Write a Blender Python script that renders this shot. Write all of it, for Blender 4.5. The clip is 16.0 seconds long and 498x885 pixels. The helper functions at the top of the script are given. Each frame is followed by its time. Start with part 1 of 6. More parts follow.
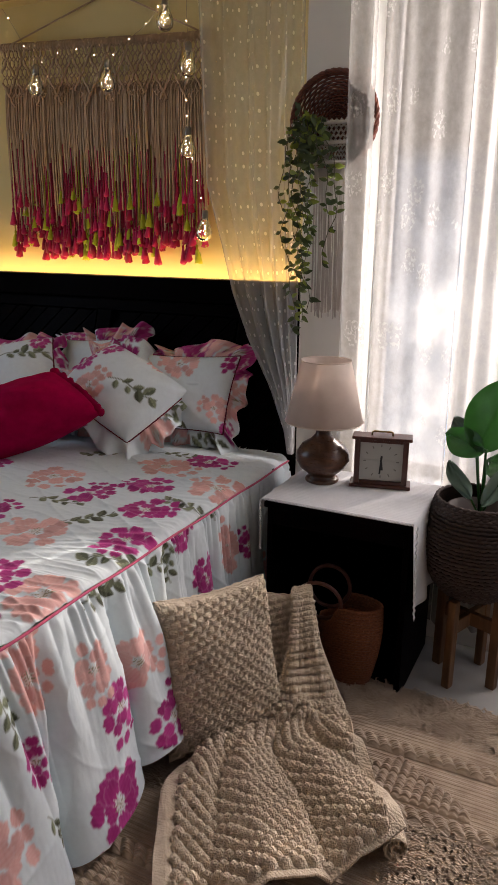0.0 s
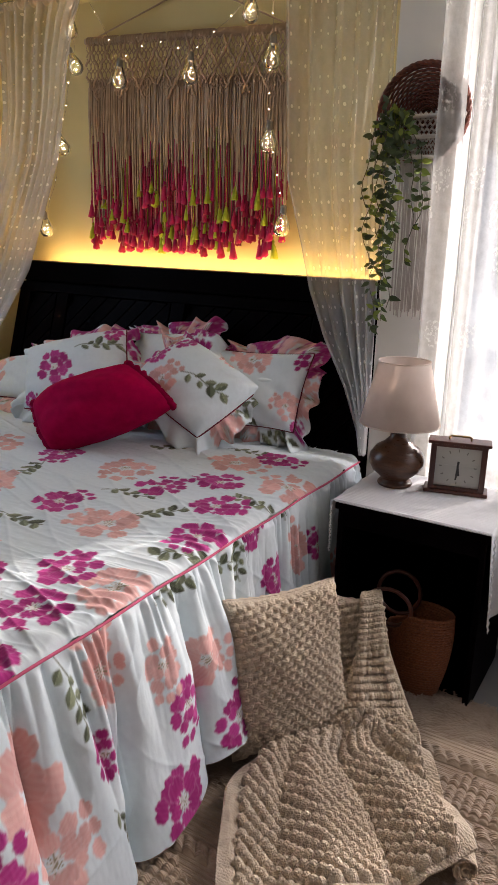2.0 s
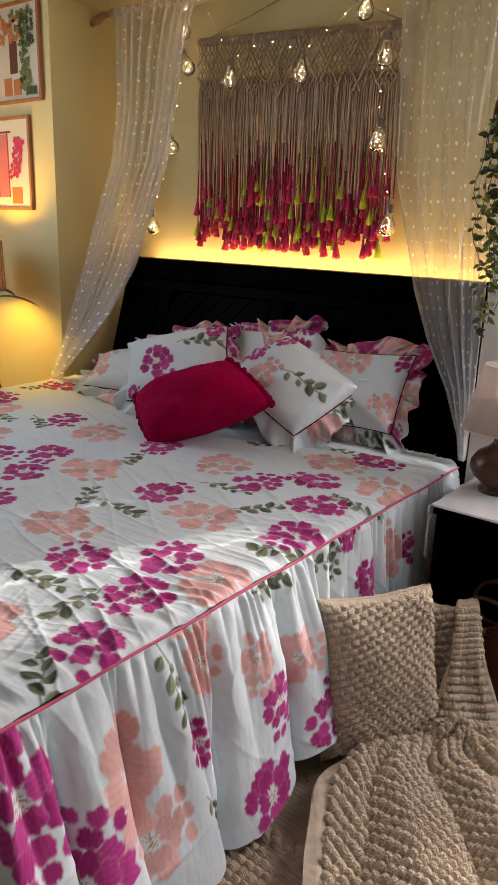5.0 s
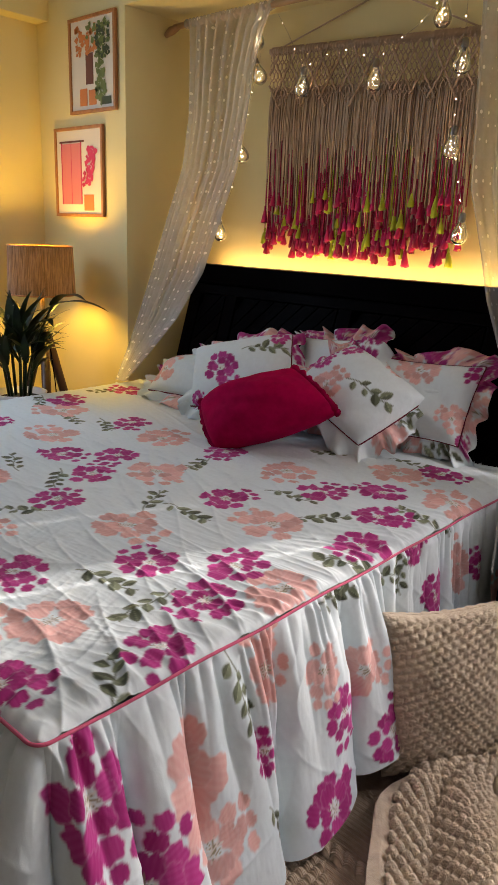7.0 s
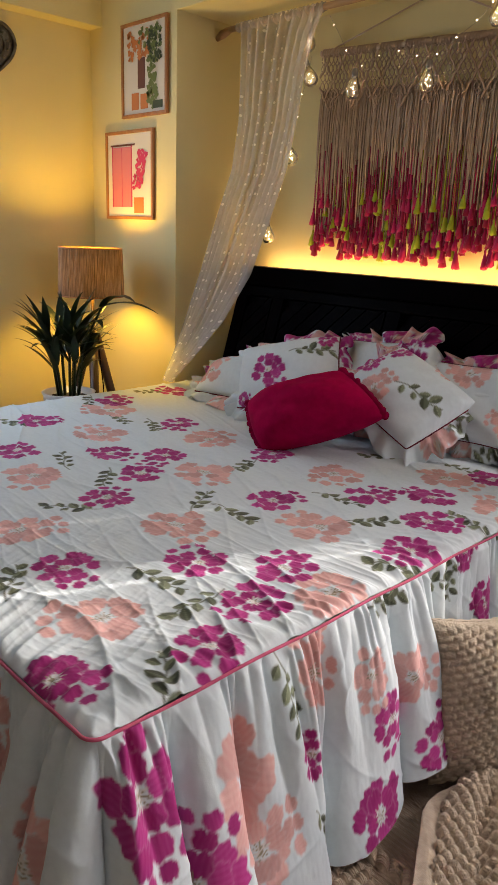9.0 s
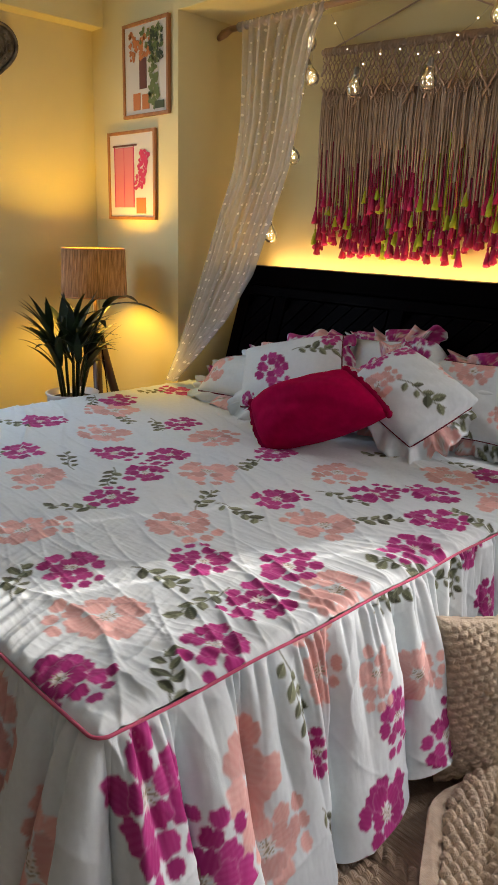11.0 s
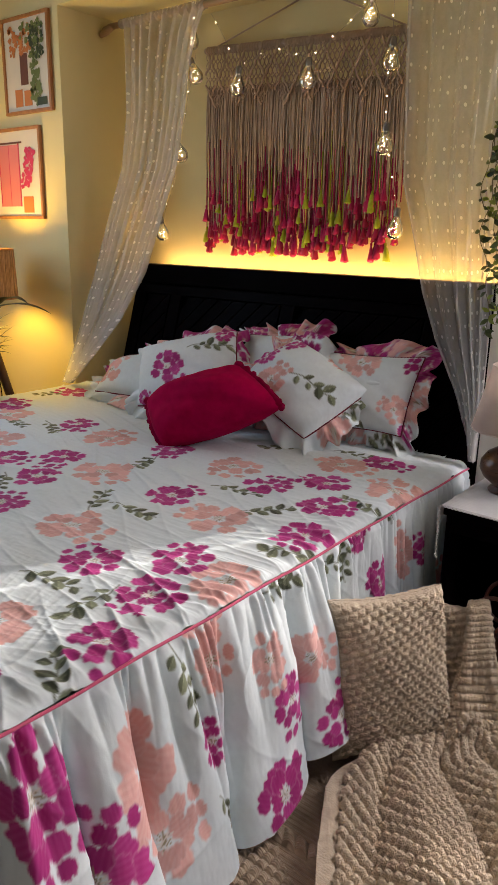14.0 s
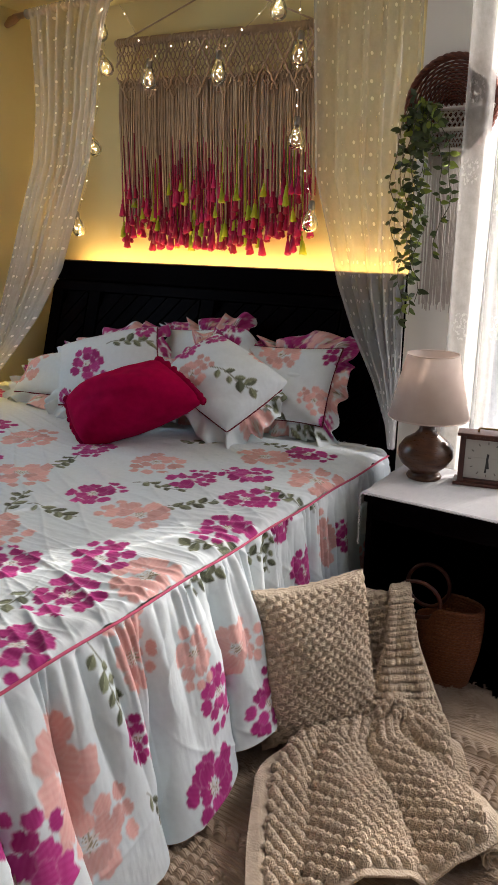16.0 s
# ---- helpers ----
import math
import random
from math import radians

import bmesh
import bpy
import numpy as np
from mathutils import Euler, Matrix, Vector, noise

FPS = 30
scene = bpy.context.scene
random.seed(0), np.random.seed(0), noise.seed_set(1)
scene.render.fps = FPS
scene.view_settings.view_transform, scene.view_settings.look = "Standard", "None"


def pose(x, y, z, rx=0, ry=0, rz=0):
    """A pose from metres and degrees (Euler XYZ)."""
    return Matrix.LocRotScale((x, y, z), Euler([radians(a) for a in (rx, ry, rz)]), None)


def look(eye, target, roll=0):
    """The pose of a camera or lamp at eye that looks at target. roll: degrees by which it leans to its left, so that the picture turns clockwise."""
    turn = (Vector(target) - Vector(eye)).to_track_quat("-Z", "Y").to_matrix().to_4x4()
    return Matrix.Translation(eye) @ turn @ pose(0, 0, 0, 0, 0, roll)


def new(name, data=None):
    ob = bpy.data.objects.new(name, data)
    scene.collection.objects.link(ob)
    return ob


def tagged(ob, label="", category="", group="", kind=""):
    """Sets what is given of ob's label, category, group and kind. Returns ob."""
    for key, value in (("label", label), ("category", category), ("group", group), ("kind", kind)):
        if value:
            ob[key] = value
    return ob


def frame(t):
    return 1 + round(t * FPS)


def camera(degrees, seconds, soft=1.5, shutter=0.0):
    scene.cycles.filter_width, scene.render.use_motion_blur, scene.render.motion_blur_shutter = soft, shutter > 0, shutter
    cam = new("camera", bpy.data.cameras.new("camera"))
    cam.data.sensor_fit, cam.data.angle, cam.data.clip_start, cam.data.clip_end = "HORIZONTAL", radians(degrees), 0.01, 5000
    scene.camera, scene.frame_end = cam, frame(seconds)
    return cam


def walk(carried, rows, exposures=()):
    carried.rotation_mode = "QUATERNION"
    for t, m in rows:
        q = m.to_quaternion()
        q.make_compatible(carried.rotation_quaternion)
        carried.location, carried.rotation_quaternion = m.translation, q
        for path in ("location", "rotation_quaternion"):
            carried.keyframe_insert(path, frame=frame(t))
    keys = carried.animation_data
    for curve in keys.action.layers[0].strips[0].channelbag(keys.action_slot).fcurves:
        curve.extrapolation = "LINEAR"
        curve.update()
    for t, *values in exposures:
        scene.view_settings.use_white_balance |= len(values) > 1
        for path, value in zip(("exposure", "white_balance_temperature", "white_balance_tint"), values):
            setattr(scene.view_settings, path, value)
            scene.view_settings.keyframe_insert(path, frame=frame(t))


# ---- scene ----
cam = camera(38.0, 16.0)
PATH = [
    (0, (0.998, -2.521, 1.366), (0.146, -0.795, 0.824), 0.6),
    (0.5, (0.984, -2.52, 1.368), (0.094, -0.815, 0.822), 0.8),
    (1, (0.964, -2.52, 1.362), (0.041, -0.832, 0.815), 1.1),
    (1.5, (0.95, -2.517, 1.363), (-0.005, -0.85, 0.811), 1.4),
    (2, (0.94, -2.517, 1.366), (-0.048, -0.869, 0.809), 1.5),
    (2.5, (0.933, -2.521, 1.366), (-0.086, -0.894, 0.805), 1.6),
    (3, (0.927, -2.526, 1.364), (-0.124, -0.92, 0.8), 1.7),
    (3.5, (0.92, -2.532, 1.363), (-0.164, -0.951, 0.794), 1.6),
    (4, (0.917, -2.537, 1.366), (-0.203, -0.983, 0.792), 1.6),
    (6.3, (0.891, -2.563, 1.381), (-0.358, -1.106, 0.818), 2.2),
    (6.5, (0.886, -2.564, 1.378), (-0.376, -1.118, 0.816), 2.2),
    (7, (0.876, -2.575, 1.377), (-0.414, -1.154, 0.816), 2.2),
    (7.5, (0.87, -2.584, 1.378), (-0.446, -1.187, 0.817), 2.3),
    (8, (0.865, -2.589, 1.378), (-0.473, -1.213, 0.817), 2.3),
    (8.5, (0.86, -2.592, 1.376), (-0.495, -1.231, 0.816), 2.2),
    (9, (0.859, -2.594, 1.376), (-0.511, -1.248, 0.816), 2.1),
    (11.5, (0.864, -2.598, 1.376), (-0.51, -1.258, 0.814), 1.6),
    (12, (0.877, -2.591, 1.375), (-0.474, -1.228, 0.812), 1.5),
    (12.5, (0.889, -2.585, 1.374), (-0.432, -1.191, 0.814), 1.3),
    (13, (0.901, -2.58, 1.377), (-0.382, -1.152, 0.817), 1.3),
    (13.5, (0.915, -2.568, 1.372), (-0.331, -1.106, 0.815), 1.1),
    (14, (0.927, -2.562, 1.369), (-0.279, -1.067, 0.812), 1.1),
    (14.5, (0.94, -2.557, 1.369), (-0.226, -1.032, 0.81), 1.0),
    (15, (0.95, -2.55, 1.365), (-0.178, -0.996, 0.805), 0.9),
    (15.5, (0.952, -2.542, 1.358), (-0.139, -0.962, 0.799), 0.7),
    (16, (0.959, -2.538, 1.358), (-0.099, -0.937, 0.796), 0.6),
]
walk(cam, [(t, look(eye, target, roll)) for t, eye, target, roll in PATH],
     [(0.0, -0.12, 6800, 20), (0.5, -0.06, 6750, 19), (1.0, 0.18, 6650, 18), (3.0, 0.24, 6550, 19), (6.5, 0.20, 6750, 18), (14.0, 0.20, 6750, 18), (16.0, 0.28, 6650, 16)])

# ---------------- world, sun, lamps ----------------
SUN_TO = Vector((-0.40, -0.89, -0.50)).normalized()
world = bpy.data.worlds.new("world")
scene.world = world
world.use_nodes = True
wn = world.node_tree
sky = wn.nodes.new("ShaderNodeTexSky")
sky.sky_type, sky.sun_disc = "NISHITA", False
sky.sun_elevation = math.asin(-SUN_TO.z)
sky.sun_rotation = math.atan2(-SUN_TO.x, -SUN_TO.y)
wn.links.new(sky.outputs[0], wn.nodes["Background"].inputs[0])
wn.nodes["Background"].inputs[1].default_value = 0.15

sun = new("sun", bpy.data.lights.new("sun", "SUN"))
sun.data.energy, sun.data.angle, sun.data.color = 5.0, radians(0.5), (1.0, 0.95, 0.86)
sun.rotation_euler = SUN_TO.to_track_quat("-Z", "Y").to_euler()


def area_lamp(name, place, target, w, h, watts, colour):
    ob = new(name, bpy.data.lights.new(name, "AREA"))
    ob.data.shape, ob.data.size, ob.data.size_y = "RECTANGLE", w, h
    ob.data.energy, ob.data.color = watts, colour
    ob.matrix_world = look(place, target)
    return ob


def bulb_lamp(name, place, watts, colour, radius=0.03):
    ob = new(name, bpy.data.lights.new(name, "POINT"))
    ob.data.energy, ob.data.color, ob.data.shadow_soft_size = watts, colour, radius
    ob.location = place
    return ob


area_lamp("side_window_daylight", (-2.76, -1.45, 1.60), (-0.6, -1.0, 0.6), 0.8, 1.3, 13, (0.55, 0.77, 1.0))
# soft fill lamp added out of view on the right; no door is known there
area_lamp("balcony_door_daylight", (2.36, -0.80, 1.65), (0.4, -0.60, 0.3), 1.0, 0.8, 2.5, (0.97, 0.96, 0.97))
area_lamp("window_daylight", (0.60, -0.035, 0.98), (0.60, -1.0, 0.93), 0.66, 0.80, 2.0, (0.97, 0.98, 1.0))
# stronger fill added behind the window's unseen right end
area_lamp("window_daylight", (1.20, -0.035, 1.68), (1.05, -1.0, 1.40), 0.44, 1.10, 62, (0.98, 0.98, 0.98))
area_lamp("led_strip_light", (-0.92, 0.068, 1.185), (-0.92, 0.50, 1.80), 1.80, 0.012, 3.2, (1.0, 0.64, 0.25))
bulb_lamp("floor_lamp_bulb", (-2.30, -0.62, 1.15), 17, (1.0, 0.63, 0.075), 0.055)

# ---------------- materials ----------------


class Mat:
    """A node material that is put together with short calls."""

    def __init__(self, name):
        self.m = bpy.data.materials.new(name)
        self.m.use_nodes = True
        self.t = self.m.node_tree
        self.b = self.t.nodes["Principled BSDF"]
        self.out = self.t.nodes["Material Output"]
        self.co = self.t.nodes.new("ShaderNodeTexCoord").outputs["Object"]

    def n(self, kind, **sockets):
        node = self.t.nodes.new("ShaderNode" + kind)
        for key, value in sockets.items():
            self.put(node.inputs[key.replace("_", " ")], value)
        return node

    def put(self, socket, value):
        if isinstance(value, bpy.types.NodeSocket):
            self.t.links.new(value, socket)
        elif isinstance(value, (tuple, list)) and len(value) == 3 and socket.type == "RGBA":
            socket.default_value = (*value, 1)
        else:
            socket.default_value = value

    def set(self, **sockets):
        for key, value in sockets.items():
            self.put(self.b.inputs[key.replace("_", " ")], value)
        return self

    def scaled(self, x, y, z):
        node = self.n("Mapping", Vector=self.co)
        node.inputs["Scale"].default_value = (x, y, z)
        return node.outputs[0]

    def noise(self, scale, detail=4.0, vec=None, rough=0.55):
        return self.n("TexNoise", Vector=vec or self.co, Scale=scale, Detail=detail, Roughness=rough).outputs["Fac"]

    def ramp(self, fac, *stops):
        node = self.n("ValToRGB", Fac=fac)
        e = node.color_ramp.elements
        while len(e) < len(stops):
            e.new(0.5)
        for el, (p, c) in zip(e, stops):
            el.position, el.color = p, (*c, 1) if len(c) == 3 else c
        return node.outputs[0]

    def mix(self, fac, a, b, kind="MIX"):
        node = self.t.nodes.new("ShaderNodeMix")
        node.data_type, node.blend_type = "RGBA", kind
        for i, v in ((0, fac), (6, a), (7, b)):
            self.put(node.inputs[i], v)
        return node.outputs[2]

    def math(self, op, a, b=0.0):
        node = self.t.nodes.new("ShaderNodeMath")
        node.operation = op
        self.put(node.inputs[0], a)
        self.put(node.inputs[1], b)
        return node.outputs[0]

    def bump(self, height, strength=0.3, distance=0.002):
        self.put(self.b.inputs["Normal"], self.n("Bump", Height=height, Strength=strength, Distance=distance).outputs[0])
        return self


def paint(name, colour, dark=0.92, rough=0.8):
    m = Mat(name)
    big = m.noise(1.3, 5)
    m.set(Base_Color=m.ramp(big, (0.3, [c * dark for c in colour]), (0.7, colour)), Roughness=rough)
    return m.bump(m.noise(160, 3), 0.12, 0.001).m


def wood(name, a, b, rough=0.4, scale=(18, 2, 18), bump=0.15, spec=0.5):
    m = Mat(name)
    grain = m.noise(3.0, 6, m.scaled(*scale))
    fine = m.noise(14.0, 4, m.scaled(*scale))
    m.set(Base_Color=m.ramp(grain, (0.3, a), (0.7, b)), Roughness=m.math("ADD", m.math("MULTIPLY", fine, 0.2), rough - 0.1), Specular_IOR_Level=spec)
    return m.bump(fine, bump, 0.001).m


def fabric(name, colour, weave=900, rough=0.9, sheen=0.3, var=0.85, spec=0.3):
    m = Mat(name)
    m.set(Base_Color=m.ramp(m.noise(22, 4), (0.3, [c * var for c in colour]), (0.7, colour)), Roughness=rough, Sheen_Weight=sheen, Specular_IOR_Level=spec)
    return m.bump(m.noise(weave, 2), 0.25, 0.001).m


def printed(name):
    """Cotton that takes its printed pattern from the mesh's 'print' colours."""
    m = Mat(name)
    col = m.n("Attribute")
    col.attribute_name = "print"
    grain = m.noise(60, 4)
    m.set(Base_Color=m.mix(0.12, col.outputs["Color"], m.ramp(grain, (0.3, (0.55, 0.55, 0.55)), (0.7, (1, 1, 1))), "MULTIPLY"), Roughness=0.85, Sheen_Weight=0.05, Specular_IOR_Level=0.25)
    h = m.math("ADD", m.noise(9.0, 2, m.scaled(1.0, 2.6, 1.0)), m.math("MULTIPLY", m.noise(500, 2), 0.03))
    return m.bump(h, 0.45, 0.014).m


WALL = paint("cream_wall_paint", (0.74, 0.64, 0.33))
CEIL = paint("ceiling_paint", (0.78, 0.77, 0.74))
# tone of the unseen walls, set dark to cut bounced light
TAUPE = paint("low_bounce_taupe", (0.30, 0.26, 0.22))
PALE = paint("window_wall_paint", (0.84, 0.82, 0.76))
DARK = wood("dark_stained_wood", (0.0010, 0.0005, 0.0007), (0.0026, 0.0011, 0.0016), 0.42, spec=0.012)
COTTON = printed("floral_cotton")
PIPING = fabric("pink_piping", (0.66, 0.11, 0.21))
MAROON = fabric("maroon_piping", (0.16, 0.012, 0.035))

# ---------------- mesh helpers ----------------


def link(name, bm, mat, smooth=True):
    me = bpy.data.meshes.new(name)
    bm.normal_update()
    bm.to_mesh(me)
    bm.free()
    if mat:
        me.materials.append(mat)
    if smooth:
        me.shade_smooth()
    return new(name, me)


def part(name, bm, mat, parent, label="", smooth=True):
    ob = link(name, bm, mat, smooth)
    ob.parent = parent
    return tagged(ob, label)


def thing(name, label, category, place=(0, 0, 0), rz=0.0, group=""):
    ob = new(name)
    ob.empty_display_size = 0.05
    ob.matrix_basis = pose(*place, 0, 0, rz)
    return tagged(ob, label, category, group)


def structure(name, bm, mat, label, category):
    return tagged(link(name, bm, mat, False), label, category, "", "structure")


def add_box(bm, lo, hi, bevel=0.0, m=None):
    lo, hi = Vector(lo), Vector(hi)
    r = bmesh.ops.create_cube(bm, size=1.0, matrix=Matrix.Translation((lo + hi) / 2) @ Matrix.Diagonal((*(hi - lo), 1)))
    if bevel:
        es = {e for v in r["verts"] for e in v.link_edges}
        r = bmesh.ops.bevel(bm, geom=list(es), offset=bevel, segments=2, affect="EDGES", profile=0.6)
    if m:
        bmesh.ops.transform(bm, matrix=m, verts=[v for v in r["verts"]])
    return bm


def box(lo, hi, bevel=0.0, m=None):
    return add_box(bmesh.new(), lo, hi, bevel, m)


def add_grid(bm, fn, nu, nv, closed_u=False, closed_v=False):
    """A sheet of quads: fn(u, v) with u and v from 0 to 1."""
    vs = [[bm.verts.new(fn(i / nu, j / nv)) for j in range(nv + (0 if closed_v else 1))] for i in range(nu + (0 if closed_u else 1))]
    for i in range(nu):
        for j in range(nv):
            a, b = (i + 1) % len(vs), (j + 1) % len(vs[0])
            bm.faces.new((vs[i][j], vs[a][j], vs[a][b], vs[i][b]))
    return bm


def add_lathe(bm, profile, n=32, centre=(0, 0, 0)):
    cx, cy, cz = centre
    rings = []
    for r, z in profile:
        if r < 1e-5:
            rings.append([bm.verts.new((cx, cy, cz + z))])
        else:
            rings.append([bm.verts.new((cx + r * math.cos(2 * math.pi * k / n), cy + r * math.sin(2 * math.pi * k / n), cz + z)) for k in range(n)])
    for a, b in zip(rings, rings[1:]):
        for k in range(n):
            q = (k + 1) % n
            f = [a[k % len(a)], a[q % len(a)], b[q % len(b)], b[k % len(b)]]
            f = list(dict.fromkeys(f))
            if len(f) > 2:
                bm.faces.new(f)
    return bm


def lathe(profile, n=32, centre=(0, 0, 0)):
    return add_lathe(bmesh.new(), profile, n, centre)


def add_tube(bm, pts, radius, sides=8, closed=False):
    """A tube along points; radius is a number or one number a point."""
    pts = [Vector(p) for p in pts]
    n = len(pts)
    rs = radius if isinstance(radius, (list, tuple)) else [radius] * n
    rings, side = [], None
    for i, p in enumerate(pts):
        a = pts[(i - 1) % n] if closed or i else p
        b = pts[(i + 1) % n] if closed or i < n - 1 else p
        d = (b - a).normalized()
        if side is None:
            side = d.orthogonal().normalized()
        side = (side - d * side.dot(d)).normalized()
        up = d.cross(side)
        rings.append([bm.verts.new(p + rs[i] * (math.cos(2 * math.pi * k / sides) * side + math.sin(2 * math.pi * k / sides) * up)) for k in range(sides)])
    for i in range(n if closed else n - 1):
        a, b = rings[i], rings[(i + 1) % n]
        for k in range(sides):
            q = (k + 1) % sides
            bm.faces.new((a[k], a[q], b[q], b[k]))
    if not closed:
        bm.faces.new(rings[0][::-1])
        bm.faces.new(rings[-1])
    return bm


def tube(pts, radius, sides=8, closed=False):
    return add_tube(bmesh.new(), pts, radius, sides, closed)


# ---------------- the room ----------------
X_L, X_R, Y_REAR, Z_C = -2.70, 2.30, -4.20, 2.70
N_L, N_R, N_Y, N_Z = -1.99, 0.025, 0.14, 2.31   # niche: sides, back, soffit
W_Y = -0.16                                     # face of the window wall
P_Y = -0.34                                     # face of the picture wall
WX0, WX1, WZ0, WZ1 = 0.24, 1.45, 0.55, 2.32     # window opening
T = 0.20

floor = structure("floor", box((X_L - T, Y_REAR - T, -0.12), (X_R + T, 0.30, -0.004)), PALE, "pale glossy tiled floor", "floor")
structure("wall_back", box((N_L - 0.01, N_Y, 0), (N_R + 0.01, N_Y + 0.20, N_Z + 0.05)), WALL, "cream painted wall behind the headboard, lit from below", "wall")
structure("wall_pictures", box((X_L, P_Y, 0), (N_L, N_Y + 0.20, Z_C)), WALL, "cream painted wall with two framed pictures", "wall")
bm = bmesh.new()
add_box(bm, (X_L - T, Y_REAR, 0), (X_L, -1.87, Z_C))
add_box(bm, (X_L - T, -1.03, 0), (X_L, P_Y + 0.3, Z_C))
add_box(bm, (X_L - T, -1.87, 0), (X_L, -1.03, 0.95))
add_box(bm, (X_L - T, -1.87, 2.25), (X_L, -1.03, Z_C))
structure("wall_left", bm, WALL, "cream painted side wall with a window opening and warm lamplight", "wall")
structure("beam", box((X_L, Y_REAR, 2.33), (-2.593, P_Y, Z_C)), WALL, "cream painted ceiling beam along the side wall", "beam")
structure("niche_soffit", box((N_L, P_Y, N_Z), (N_R, N_Y + 0.2, Z_C)), WALL, "cream painted lintel over the bed niche", "soffit")
bm = bmesh.new()
add_box(bm, (N_R, W_Y, 0), (WX0, 0.10, Z_C))
add_box(bm, (WX1, W_Y, 0), (X_R + T, 0.10, Z_C))
add_box(bm, (WX0, W_Y, 0), (WX1, 0.10, WZ0))
add_box(bm, (WX0, W_Y, WZ1), (WX1, 0.10, Z_C))
structure("wall_window", bm, PALE, "pale painted wall round the window", "wall")
# unseen wall; its opening is added to let the fill lamp in
bm = bmesh.new()
add_box(bm, (X_R, Y_REAR, 0), (X_R + T, -1.30, Z_C))
add_box(bm, (X_R, -0.30, 0), (X_R + T, W_Y, Z_C))
add_box(bm, (X_R, -1.30, 0), (X_R + T, -0.30, 0.5))
add_box(bm, (X_R, -1.30, 2.1), (X_R + T, -0.30, Z_C))
structure("wall_right", bm, TAUPE, "plain unseen taupe wall with an added opening for fill light", "wall")
structure("wall_rear", box((X_L - T, Y_REAR - T, 0), (X_R + T, Y_REAR, Z_C)), TAUPE, "plain unseen wall, taupe to cut bounced light", "wall")
structure("ceiling", box((X_L - T, Y_REAR - T, Z_C), (X_R + T, 0.30, Z_C + 0.1)), CEIL, "plain pale painted ceiling", "ceiling")

# ---------------- floral print ----------------
WHITE_C, LEAF_C = (0.73, 0.81, 0.84), (0.12, 0.135, 0.085)
MAG_C, PEACH_C = (0.42, 0.022, 0.19), (0.74, 0.40, 0.37)


